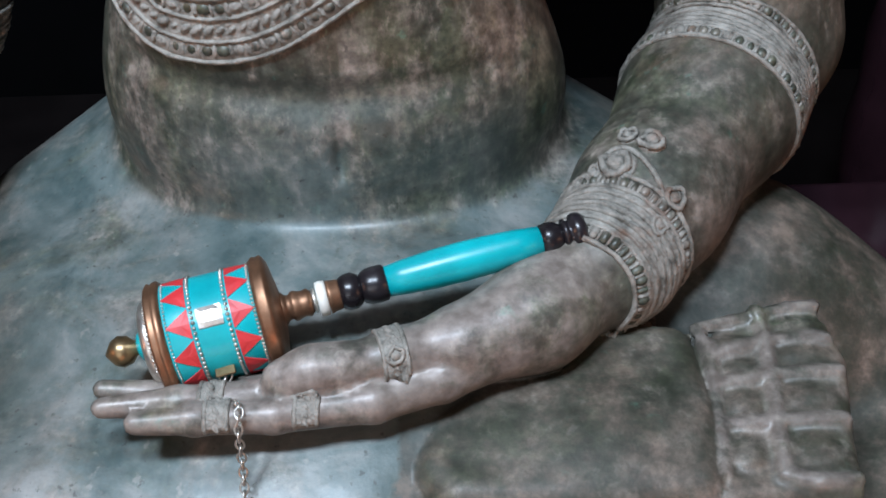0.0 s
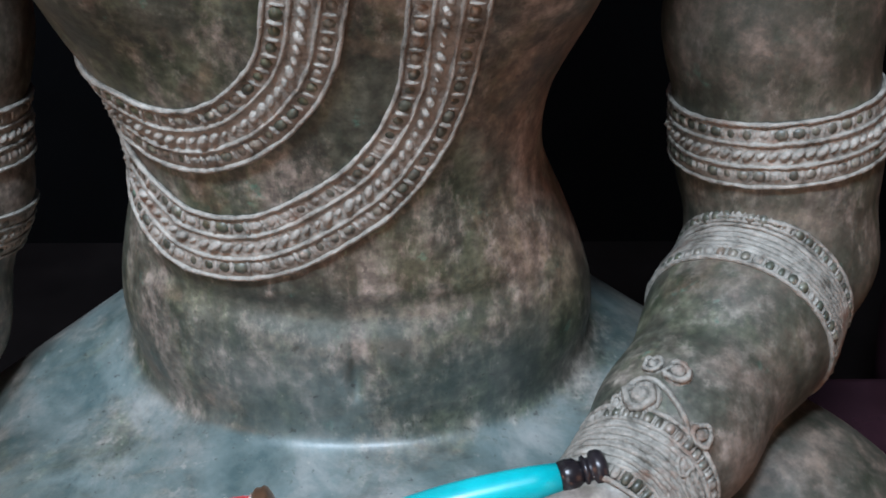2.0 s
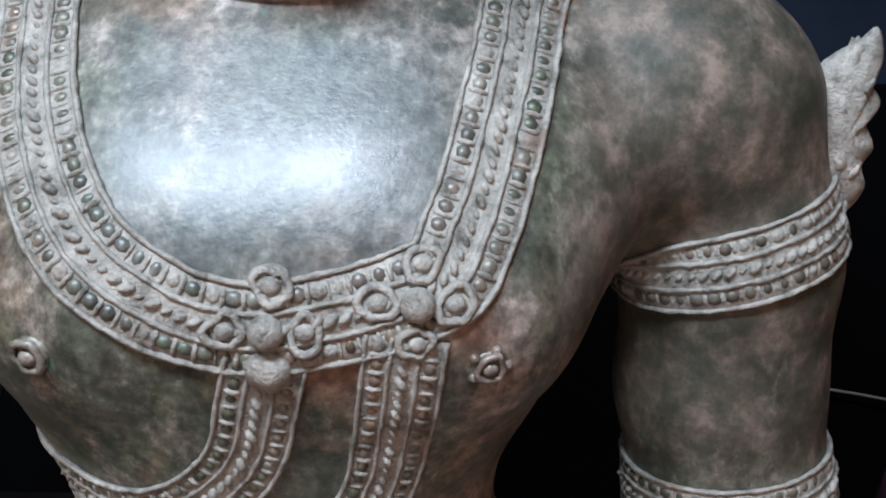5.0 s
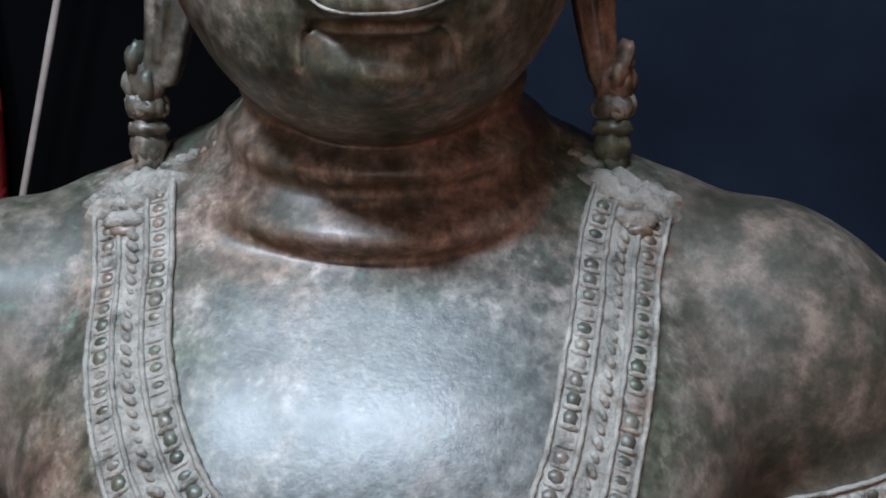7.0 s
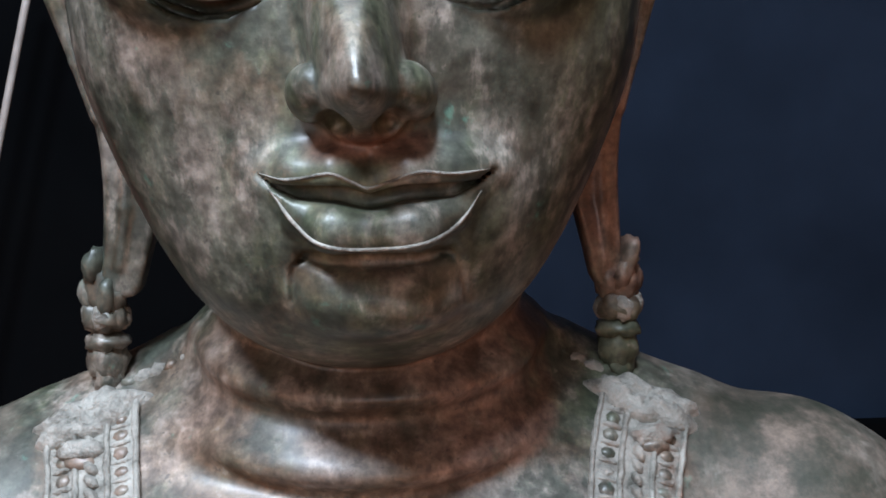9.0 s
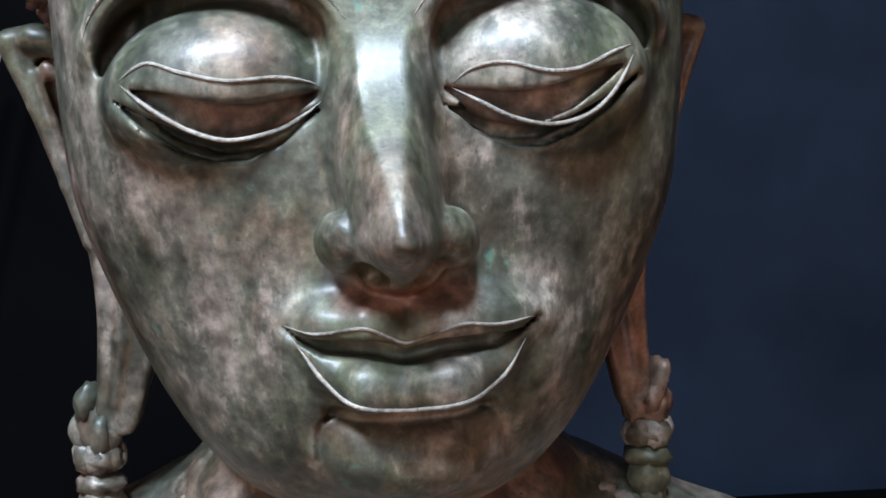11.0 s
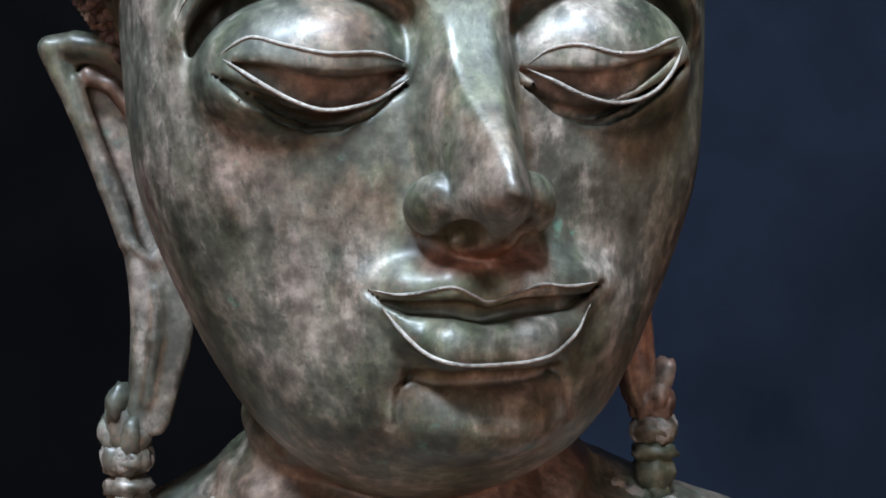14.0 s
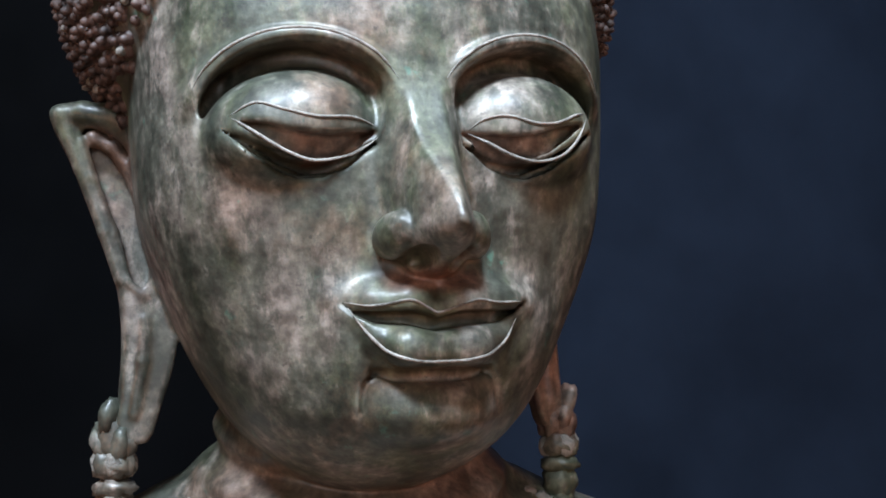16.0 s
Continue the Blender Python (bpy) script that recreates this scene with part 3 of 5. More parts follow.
def foot_field(p):
    """The upturned sole, the toes and their pads."""
    out = np.full(len(p), 1.0, np.float32)
    near = (p[:, 0] > 0.0) & (p[:, 0] < 0.34) & (p[:, 1] < -0.06) & (p[:, 2] < 0.49)
    if not near.any():
        return out
    p = p[near]
    flat = p[:, :2]
    up = p[:, 2] - 0.13 * (p[:, 1] + 0.18)
    def slab(shape, middle, half, r):
        e = np.stack([outline(flat, shape), np.abs(up - middle) - half], 1)
        return np.linalg.norm(np.maximum(e, 0), axis=1) + np.minimum(e.max(1), 0) - r
    d = slab(SOLE, 0.398, 0.016, 0.0155)
    d = sm(d, ell(p, (0.130, -0.188, 0.414), (0.070, 0.040, 0.019)), 0.012)
    t = slab(TOES, 0.395, 0.018, 0.0085)
    for x, y, a, b in PADS:
        t = sm(t, ell(p, (x, y, 0.4185 + 0.13 * (y + 0.18)), (a, b, 0.0068)), 0.002)
    out[near] = np.minimum(d, sm(t, webs(p), 0.005))
    return out


def figure(p):
    p = p.astype(np.float32)
    z = p[:, 2]
    d = np.full(len(p), 1.0, np.float32)
    lo = z < 0.99
    if lo.any():
        q = p[lo]
        b = loft(q, TORSO, 2.3 - 0.3 * ease(q[:, 2], 0.56, 0.48), np.interp(q[:, 2], *LEAN))
        # breasts and the groove between ribs and belly
        b = sm(b, pair(lambda s: ell(q, (CX + s * 0.090, -0.008, 0.755), (0.060, 0.052, 0.055))), 0.025)
        b = sm(b, pair(lambda s: ell(q, (CX + s * 0.209, 0.112, 0.828), (0.087, 0.080, 0.086))), 0.025)
        b = sm(b, pair(lambda s: cap(q, (CX + s * 0.09, 0.115, 0.889), (CX + s * 0.205, 0.115, 0.862), 0.05, 0.052)), 0.03)
        b = sm(b, pair(lambda s: cap(q, (CX + s * 0.05, 0.13, 0.945), (CX + s * 0.15, 0.122, 0.905), 0.034, 0.028)), 0.025)
        b = cut(b, chain(q, [(-0.12, -0.012, 0.552, 0.003), (-0.09, -0.034, 0.544, 0.004), (-0.02, -0.046, 0.538, 0.005), (0.05, -0.043, 0.539, 0.005), (0.10, -0.025, 0.547, 0.003)], 0.01), 0.014)
        b = cut(b, ell(q, (0.001, -0.047, 0.499), (0.0050, 0.0055, 0.014)), 0.006)
        b = sm(b, cloth_field(q), 0.022)
        right, left = arm_field(q)
        arms = np.minimum(right, left)
        b = sm(b, arms, 0.010)
        b = np.minimum(b, foot_field(q))
        d[lo] = b
    mid = (z > 0.84) & (z < 1.08)
    if mid.any():
        q = p[mid]
        sag = q[:, 2] - 0.3 * (np.clip(q[:, 1], 0.0, 0.2) - 0.01)
        d[mid] = sm(d[mid], loft(q, NECK, 2.1, CX, sag), 0.006 + 0.014 * ease(np.abs(q[:, 0] - CX), 0.04, 0.10))
    hi = z > 0.92
    if hi.any():
        q = p[hi]
        f = sm(face_field(q), ear_field(q), 0.005)
        f = np.minimum(f, loft(q, HAIR, 2.5, HAIR_MID))
        d[hi] = sm(d[hi], f, 0.006)
    return d


def gradient(p, h=0.0006):
    g = np.zeros_like(p)
    for s in ((1, -1, -1), (-1, -1, 1), (-1, 1, -1), (1, 1, 1)):
        g += figure(p + np.array(s, np.float32) * h)[:, None] * np.array(s, np.float32)
    return g / (4 * h)


def snap(p, rounds=5):
    p = np.array(p, np.float32)
    for _ in range(rounds):
        g = gradient(p)
        n2 = np.maximum((g * g).sum(1), 0.05)
        p = p - np.clip(figure(p) / n2, -0.02, 0.02)[:, None] * g
    g = gradient(p)
    return p, g / (np.linalg.norm(g, axis=1)[:, None] + 1e-9)


def skin(lo, hi, step):
    """Surface nets over a box, worked out only near the surface."""
    lo, B = np.array(lo, float), 8
    size = np.ceil((np.array(hi) - lo) / step / B).astype(int)
    n = size * B + 1
    centres = np.stack(np.meshgrid(*[np.arange(s) for s in size], indexing="ij"), -1).reshape(-1, 3)
    cd = figure(lo + (centres * B + B / 2) * step)
    near = np.abs(cd) < step * B * 2.0
    grid = np.ones(n, np.float32)
    for c, v in zip(centres[~near], cd[~near]):
        if v < 0:
            i = c * B
            grid[i[0] : i[0] + B + 1, i[1] : i[1] + B + 1, i[2] : i[2] + B + 1] = -1
    need = np.zeros(n, bool)
    for c in centres[near]:
        i = c * B
        need[i[0] : i[0] + B + 1, i[1] : i[1] + B + 1, i[2] : i[2] + B + 1] = True
    at = np.argwhere(need)
    vals = np.empty(len(at), np.float32)
    for k in range(0, len(at), 200000):
        vals[k : k + 200000] = figure(lo + at[k : k + 200000] * step)
    grid[need] = vals
    inside = grid < 0
    c8 = [inside[i : n[0] - 1 + i, j : n[1] - 1 + j, k : n[2] - 1 + k] for i in (0, 1) for j in (0, 1) for k in (0, 1)]
    total = sum(c.astype(np.int8) for c in c8)
    cells = np.argwhere((total > 0) & (total < 8))
    ids = np.full(n - 1, -1, np.int64)
    ids[tuple(cells.T)] = np.arange(len(cells))
    acc, cnt = np.zeros((len(cells), 3)), np.zeros(len(cells))
    corner = [(i, j, k) for i in (0, 1) for j in (0, 1) for k in (0, 1)]
    for a in corner:
        for axis in range(3):
            if a[axis]:
                continue
            b = list(a)
            b[axis] = 1
            fa, fb = grid[tuple((cells + a).T)], grid[tuple((cells + b).T)]
            hit = (fa < 0) != (fb < 0)
            t = np.where(hit, fa / np.where(hit, fa - fb, 1), 0)
            pos = np.array(a, float) + t[:, None] * (np.array(b) - np.array(a))
            acc += pos * hit[:, None]
            cnt += hit
    verts = lo + (cells + acc / cnt[:, None]) * step
    faces = []
    for axis in range(3):
        u, v = (axis + 1) % 3, (axis + 2) % 3
        sl0, sl1 = [slice(None)] * 3, [slice(None)] * 3
        sl0[axis], sl1[axis] = slice(0, -1), slice(1, None)
        a, b = inside[tuple(sl0)], inside[tuple(sl1)]
        e = np.argwhere(a != b)
        e = e[(e[:, u] > 0) & (e[:, v] > 0) & (e[:, u] < n[u] - 1) & (e[:, v] < n[v] - 1)]
        flip = a[tuple(e.T)]
        du, dv = np.zeros(3, int), np.zeros(3, int)
        du[u], dv[v] = 1, 1
        q = np.stack([ids[tuple((e - du - dv).T)], ids[tuple((e - dv).T)], ids[tuple(e.T)], ids[tuple((e - du).T)]], 1)
        q[~flip] = q[~flip][:, ::-1]
        faces.append(q[(q >= 0).all(1)])
    verts = verts.astype(np.float32)
    for k in range(0, len(verts), 100000):
        w = verts[k : k + 100000]
        g = gradient(w)
        verts[k : k + 100000] = w - np.clip(figure(w) / np.maximum((g * g).sum(1), 0.1), -step, step)[:, None] * g
    return verts, np.concatenate(faces)


class Cast:
    """Collects the skin and the ornaments of the statue into one mesh."""

    def __init__(self):
        self.v, self.f, self.s, self.count = [], [], [], 0

    def add(self, verts, faces, slot=0):
        self.v.append(np.asarray(verts, np.float64))
        self.f += [tuple(int(i) + self.count for i in f) for f in faces]
        self.s += [slot] * len(faces)
        self.count += len(verts)


CAST = Cast()
CAST.add(*skin((-0.56, -0.34, 0.225), (0.56, 0.26, 0.952), 0.0035))
CAST.add(*skin((-0.19, -0.125, 0.946), (0.18, 0.215, 1.33), 0.00135))

SKIN = CAST.count


# ---------------------------------------------------------------- ornaments laid on the skin
def spline(pts, step, closed=False):
    """Points at even steps along a smooth curve through pts."""
    P = np.array(pts, float)
    n = len(P)
    if closed:
        Q = np.concatenate([P[-1:], P, P[:2]])
    else:
        Q = np.concatenate([2 * P[:1] - P[1:2], P, 2 * P[-1:] - P[-2:-1]])
    out = []
    for i in range(n if closed else n - 1):
        a, b, c, d = Q[i : i + 4]
        for t in np.linspace(0, 1, 24, endpoint=False):
            out.append(0.5 * (2 * b + (c - a) * t + (2 * a - 5 * b + 4 * c - d) * t * t + (3 * b - a - 3 * c + d) * t**3))
    out.append(P[0] if closed else P[-1])
    out = np.array(out)
    run = np.concatenate([[0], np.cumsum(np.linalg.norm(np.diff(out, axis=0), axis=1))])
    k = max(3, int(round(run[-1] / step)))
    at = np.linspace(0, run[-1], k + 1)
    res = np.stack([np.interp(at, run, out[:, i]) for i in range(3)], 1)
    return res[:-1] if closed else res


def tangents(c, closed):
    t = (np.roll(c, -1, 0) - np.roll(c, 1, 0)) if closed else np.gradient(c, axis=0)
    return t / (np.linalg.norm(t, axis=1)[:, None] + 1e-9)


def sweep(rings, closed, slot, capped=True):
    """rings: n x m x 3."""
    n, m = rings.shape[:2]
    faces = []
    for i in range(n if closed else n - 1):
        j = (i + 1) % n
        for k in range(m):
            q = (k + 1) % m
            faces.append((i * m + k, i * m + q, j * m + q, j * m + k))
    if capped and not closed:
        faces += [tuple(range(m))[::-1], tuple((n - 1) * m + k for k in range(m))]
    CAST.add(rings.reshape(-1, 3), faces, slot)


def cord(pts, r, slot=1, closed=False, step=None, lift=0.2, taper=False, sides=6, snapped=False):
    """A thin round ridge along a curve on the skin."""
    c = pts if snapped else spline(pts, step or max(0.0015, r * 1.6), closed)
    c, nrm = snap(c, 1 if snapped else 4)
    t = tangents(c, closed)
    side = np.cross(t, nrm)
    side /= np.linalg.norm(side, axis=1)[:, None] + 1e-9
    w = np.full(len(c), r)
    if taper:
        w = r * np.clip(np.sin(np.linspace(0.03, math.pi - 0.03, len(c))) * 2.2, 0.12, 1)
    a = np.arange(sides) * 2 * math.pi / sides
    rings = c[:, None] + nrm[:, None] * (lift * w)[:, None, None] + w[:, None, None] * (np.cos(a)[None, :, None] * side[:, None] + np.sin(a)[None, :, None] * nrm[:, None])
    sweep(rings, closed, slot)


def front(pts, step):
    """A curve laid on the face from the front."""
    c = spline(pts, step)
    ys = np.linspace(-0.115, 0.06, 176)
    q = np.repeat(c[:, None], len(ys), 1)
    q[:, :, 1] = ys
    f = figure(q.reshape(-1, 3)).reshape(len(c), -1)
    k = np.maximum(np.argmax(f < 0, axis=1), 1)
    i = np.arange(len(c))
    a, b = f[i, k - 1], f[i, k]
    c[:, 1] = ys[k - 1] + (ys[1] - ys[0]) * a / np.maximum(a - b, 1e-6)
    return c


def dome_mesh(rows=4, cols=8):
    v, f = [], []
    for i in range(rows):
        e = i / rows * math.pi / 2 - 0.35
        for k in range(cols):
            a = 2 * math.pi * k / cols
            v.append((math.cos(e) * math.cos(a), math.cos(e) * math.sin(a), math.sin(e)))
    v.append((0, 0, 1))
    for i in range(rows - 1):
        for k in range(cols):
            f.append((i * cols + k, i * cols + (k + 1) % cols, (i + 1) * cols + (k + 1) % cols, (i + 1) * cols + k))
    f += [((rows - 1) * cols + k, (rows - 1) * cols + (k + 1) % cols, rows * cols) for k in range(cols)]
    return np.array(v), f


DOME, BIG_DOME = dome_mesh(3, 7), dome_mesh(6, 16)


def stud(at, t, nrm, size, slot=0, form=None):
    """A raised bead; size: along, across, up."""
    v, f = form or DOME
    s = np.cross(nrm, t)
    CAST.add(at + v[:, :1] * size[0] * t + v[:, 1:2] * size[1] * s + v[:, 2:] * size[2] * nrm, f, slot)


def band(pts, width, closed=False, rows=(-0.33, 0.0, 0.33), cords=(-0.5, -0.18, 0.18, 0.5), size=0.0096, thick=0.0018, jitter=0.32, ground=1):
    """A jewelled band: a raised strip with cords and rows of beads."""
    c = spline(pts, 0.003, closed)
    c, nrm = snap(c, 4)
    t = tangents(c, closed)
    side = np.cross(nrm, t)
    side /= np.linalg.norm(side, axis=1)[:, None]
    lines = {}
    for u in sorted(set(cords) | set(rows) | {-0.53, 0.53}):
        lines[u], _ = snap(c + side * (u * width), 3)
    us = [-0.53, -0.47, -0.3, -0.15, 0.0, 0.15, 0.3, 0.47, 0.53]
    top = []
    for u in us:
        q, m = snap(c + side * (u * width), 3)
        top.append(q + m * (thick if abs(u) < 0.5 else -0.001))
    sweep(np.stack(top + [c - nrm * 0.004], 1), closed, ground)
    for u in cords:
        r = width * (0.036 if abs(u) > 0.45 else 0.036)
        q, m = lines[u], None
        q2, m = snap(q, 1)
        tt = tangents(q2, closed)
        ss = np.cross(tt, m)
        a = np.arange(5) * 2 * math.pi / 5
        wob = r * (1 + jitter * np.array([noise.noise(Vector(v * 90)) + 0.9 * noise.noise(Vector(v * 310)) for v in q2]))
        q2 = q2 + ss * (r * 0.4 * np.array([noise.noise(Vector(v * 170 + 3.0)) for v in q2]))[:, None]
        rings = (q2 + m * thick)[:, None] + wob[:, None, None] * (np.cos(a)[None, :, None] * ss[:, None] + np.sin(a)[None, :, None] * m[:, None] * 1.3)
        sweep(rings, closed, 1)
    for u in rows:
        step = size if u else size * 0.72
        q = lines[u]
        run = np.concatenate([[0], np.cumsum(np.linalg.norm(np.diff(q, axis=0), axis=1))])
        at = np.arange(step * 0.5, run[-1], step)
        q = np.stack([np.interp(at, run, q[:, i]) for i in range(3)], 1)
        if len(q) < 2:
            continue
        q, m = snap(q, 2)
        tt = tangents(q, False)
        for a, b, n3 in zip(q, tt, m):
            g = 1 + random.uniform(-jitter, jitter)
            across = width * 0.098
            if u:
                # a rounded pad between two pale bars, worn dark or still dusty
                stud(a + n3 * thick * 0.40, b, n3, (step * 0.41 * g, across * random.uniform(0.9, 1.1), width * 0.064 * g), 0 if random.random() < 0.8 else 1)
                stud(a + b * step * 0.5 + n3 * thick * 0.6, b, n3, (step * 0.15 * g, across * (1.0 if closed else 1.3), width * (0.044 if closed else 0.066) * g), 1)
            else:
                # a twist of the rope in the middle, over its dark bed
                side_way = np.cross(n3, b)
                d = b * 0.80 + side_way * 0.60
                stud(a + n3 * thick * 0.6, d, n3, (step * 0.60 * g, step * 0.31 * g, width * 0.088 * g), 1)


def rosette(x, y, z, r, petals=0, boss=True, slot=1):
    """A round jewel: a rim with a boss in it."""
    c, n3 = snap([(x, y, z)])
    c, n3 = c[0], n3[0]
    t = np.cross((0.0, 0.0, 1.0), n3)
    t /= np.linalg.norm(t) + 1e-9
    s = np.cross(n3, t)
    stud(c - n3 * 0.001, t, n3, (r, r, r * 0.42), slot, BIG_DOME)
    k, m = 16, 6
    a = np.arange(k) * 2 * math.pi / k
    rings = []
    for q in a:
        d = math.cos(q) * t + math.sin(q) * s
        wear = 1 + 0.5 * noise.noise(Vector(tuple(c * 700 + d * 1.3)))
        rings.append([c + n3 * r * 0.30 * wear + d * r * 0.76 * wear + r * 0.22 * (math.cos(w) * d + math.sin(w) * n3) for w in np.arange(m) * 2 * math.pi / m])
    sweep(np.array(rings), True, slot)
    if boss:
        stud(c + n3 * r * 0.22, t, n3, (r * 0.5, r * 0.44, r * 0.42), slot, BIG_DOME)
    for i in range(petals):
        q = 2 * math.pi * i / petals
        d = math.cos(q) * t + math.sin(q) * s
        stud(c + d * r * 1.05, d, n3, (r * 0.35, r * 0.3, r * 0.35), slot)


def blob(c, r, turn=None, slot=1, cols=14, rows=10):
    """A closed rounded lump."""
    v, f = [], []
    for i in range(1, rows):
        e = math.pi * i / rows
        for k in range(cols):
            a = 2 * math.pi * k / cols
            v.append((math.sin(e) * math.cos(a), math.sin(e) * math.sin(a), math.cos(e)))
    v += [(0, 0, 1), (0, 0, -1)]
    n = (rows - 1) * cols
    for i in range(rows - 2):
        for k in range(cols):
            f.append((i * cols + k, (i + 1) * cols + k, (i + 1) * cols + (k + 1) % cols, i * cols + (k + 1) % cols))
    f += [(k, (k + 1) % cols, n) for k in range(cols)]
    f += [((rows - 2) * cols + (k + 1) % cols, (rows - 2) * cols + k, n + 1) for k in range(cols)]
    v = np.array(v) * np.array(r)
    v *= 1 + 0.3 * np.array([noise.noise(Vector(q * 330 + np.array(c) * 40)) for q in v])[:, None]
    if turn is not None:
        v = v @ turn.T
    CAST.add(v + np.array(c), f, slot)


def hoop(c, axis, r):
    """A loop of points round an axis."""
    axis = np.array(axis, float) / np.linalg.norm(axis)
    u = np.cross(axis, (0.3, 0.9, 0.1))
    u /= np.linalg.norm(u)
    w = np.cross(axis, u)
    return [np.array(c) + r * (math.cos(a) * u + math.sin(a) * w) for a in np.linspace(0, 2 * math.pi, 20, endpoint=False)]


# necklace and the two hanging chains
band([(0.126, 0.092, 0.925), (0.117, 0.057, 0.908), (0.110, 0.024, 0.879), (0.103, -0.003, 0.854), (0.096, -0.028, 0.830), (0.088, -0.047, 0.811), (0.076, -0.060, 0.791),
      (0.041, -0.065, 0.777), (0.020, -0.066, 0.772), (-0.004, -0.068, 0.768), (-0.024, -0.067, 0.769), (-0.047, -0.066, 0.775), (-0.073, -0.062, 0.789), (-0.093, -0.052, 0.805),
      (-0.109, -0.034, 0.825), (-0.120, -0.010, 0.846), (-0.127, 0.014, 0.868), (-0.133, 0.054, 0.904), (-0.136, 0.092, 0.922)], 0.0435, ground=1)
band([(0.060, -0.068, 0.765), (0.057, -0.065, 0.737), (0.054, -0.057, 0.710), (0.049, -0.046, 0.680), (0.040, -0.042, 0.654), (0.027, -0.040, 0.633), (0.009, -0.039, 0.614), (-0.016, -0.038, 0.597),
      (-0.041, -0.035, 0.584), (-0.067, -0.030, 0.579), (-0.091, -0.020, 0.581), (-0.107, -0.007, 0.591), (-0.120, 0.011, 0.604), (-0.130, 0.04, 0.618), (-0.13, 0.08, 0.63)], 0.0375)
band([(-0.005, -0.067, 0.752), (-0.011, -0.063, 0.726), (-0.016, -0.057, 0.703), (-0.025, -0.052, 0.683), (-0.043, -0.046, 0.663), (-0.063, -0.039, 0.650), (-0.082, -0.030, 0.645), (-0.100, -0.020, 0.646),
      (-0.113, -0.010, 0.650), (-0.124, 0.02, 0.658), (-0.13, 0.05, 0.665)], 0.0375)
# jewelled crosses on the necklace
for x, z, gem in ((-0.004, 0.768, 0.013), (0.065, 0.782, 0.0095)):
    for dx, dz, r in ((-0.0185, 0.0, 0.0105), (0.0175, 0.0, 0.0105), (0.002, 0.0215, 0.0105)):
        rosette(x + dx, -0.066, z + dz, r)
    if gem < 0.01:
        rosette(x, -0.067, z - 0.0195, gem)
    else:
        c, n3 = snap([(x, -0.067, z - 0.019)])
        stud(c[0], np.array((0.9, 0, -0.43)), n3[0], (0.0135, 0.0125, 0.0115), 1, dome_mesh(2, 6))
    c, n3 = snap([(x, -0.068, z)])
    stud(c[0] + n3[0] * 0.004, np.array((1.0, 0, 0)), n3[0], (0.0085, 0.0085, 0.0085), 1, BIG_DOME)
rosette(-0.116, -0.062, 0.750, 0.010, 0, True, 0)
rosette(0.099, -0.062, 0.748, 0.0085, 5, True, 0)
# armlets, elbow bands and bracelets
band(hoop((0.25, 0.105, 0.762), (-0.29, 0.0, 0.95), 0.06), 0.041, True)
band(hoop((-0.264, 0.105, 0.762), (0.29, 0.0, 0.95), 0.06), 0.041, True)
band(hoop((0.262, 0.098, 0.599), (-0.13, 0.05, 1.0), 0.06), 0.0385, True)
band(hoop((-0.277, 0.097, 0.60), (0.1, 0.1, 1.0), 0.06), 0.0385, True)
band(hoop((-0.288, 0.085, 0.535), (0.1, 0.2, 1.0), 0.06), 0.03, True)
band(hoop((0.248, 0.032, 0.493), (-0.5, -0.83, -0.2), 0.055), 0.042, True, ground=1, rows=(-0.4, 0.4), cords=(-0.52, -0.3, -0.2, -0.08, 0.02, 0.12, 0.22, 0.3, 0.52), size=0.0075, thick=0.0008)
band(hoop((0.150, -0.107, 0.465), (-0.55, -0.8, 0.0), 0.04), 0.046, True, ground=1, rows=(-0.42, 0.42), cords=(-0.54, -0.33, -0.22, -0.1, 0.0, 0.1, 0.22, 0.33, 0.54), thick=0.0008, size=0.0062)
for x, y, z, r in ((0.159, -0.077, 0.509, 0.0115), (0.168, -0.057, 0.516, 0.0065), (0.180, -0.066, 0.517, 0.0085), (0.188, -0.098, 0.50, 0.0075), (0.177, -0.116, 0.495, 0.0065), (0.146, -0.075, 0.503, 0.006)):
    rosette(x, y, z, r)
cord([(0.137, -0.078, 0.498), (0.158, -0.064, 0.512), (0.172, -0.075, 0.514), (0.182, -0.1, 0.502), (0.176, -0.125, 0.49)], 0.0018)
# finger rings
for c, ax, r in (((0.029, -0.1785, 0.462), (-1, -0.26, 0.02), 0.0138), ((-0.013, -0.2035, 0.450), (-1, 0.1, 0.0), 0.0098), ((-0.058, -0.2055, 0.4508), (-1, 0.03, 0.0), 0.0088), ((-0.062, -0.1925, 0.4512), (-1, 0.06, 0.0), 0.0088)):
    # the upper part of each ring; the rest is hidden between the fingers
    loop = hoop(c, ax, r)
    first = next(k for k in range(20) if loop[k][2] > c[2] - 0.3 * r and loop[k - 1][2] <= c[2] - 0.3 * r)
    arc = [p for p in loop[first:] + loop[:first] if p[2] > c[2] - 0.3 * r]
    band(arc, 0.013, rows=(0.0,), cords=(), size=0.006, thick=0.0010, ground=1)
    for off in (-0.0055, 0.0055):
        cord([p + off * np.array(ax) for p in arc], 0.0014, 1)
rosette(0.032, -0.190, 0.474, 0.0055, 0)
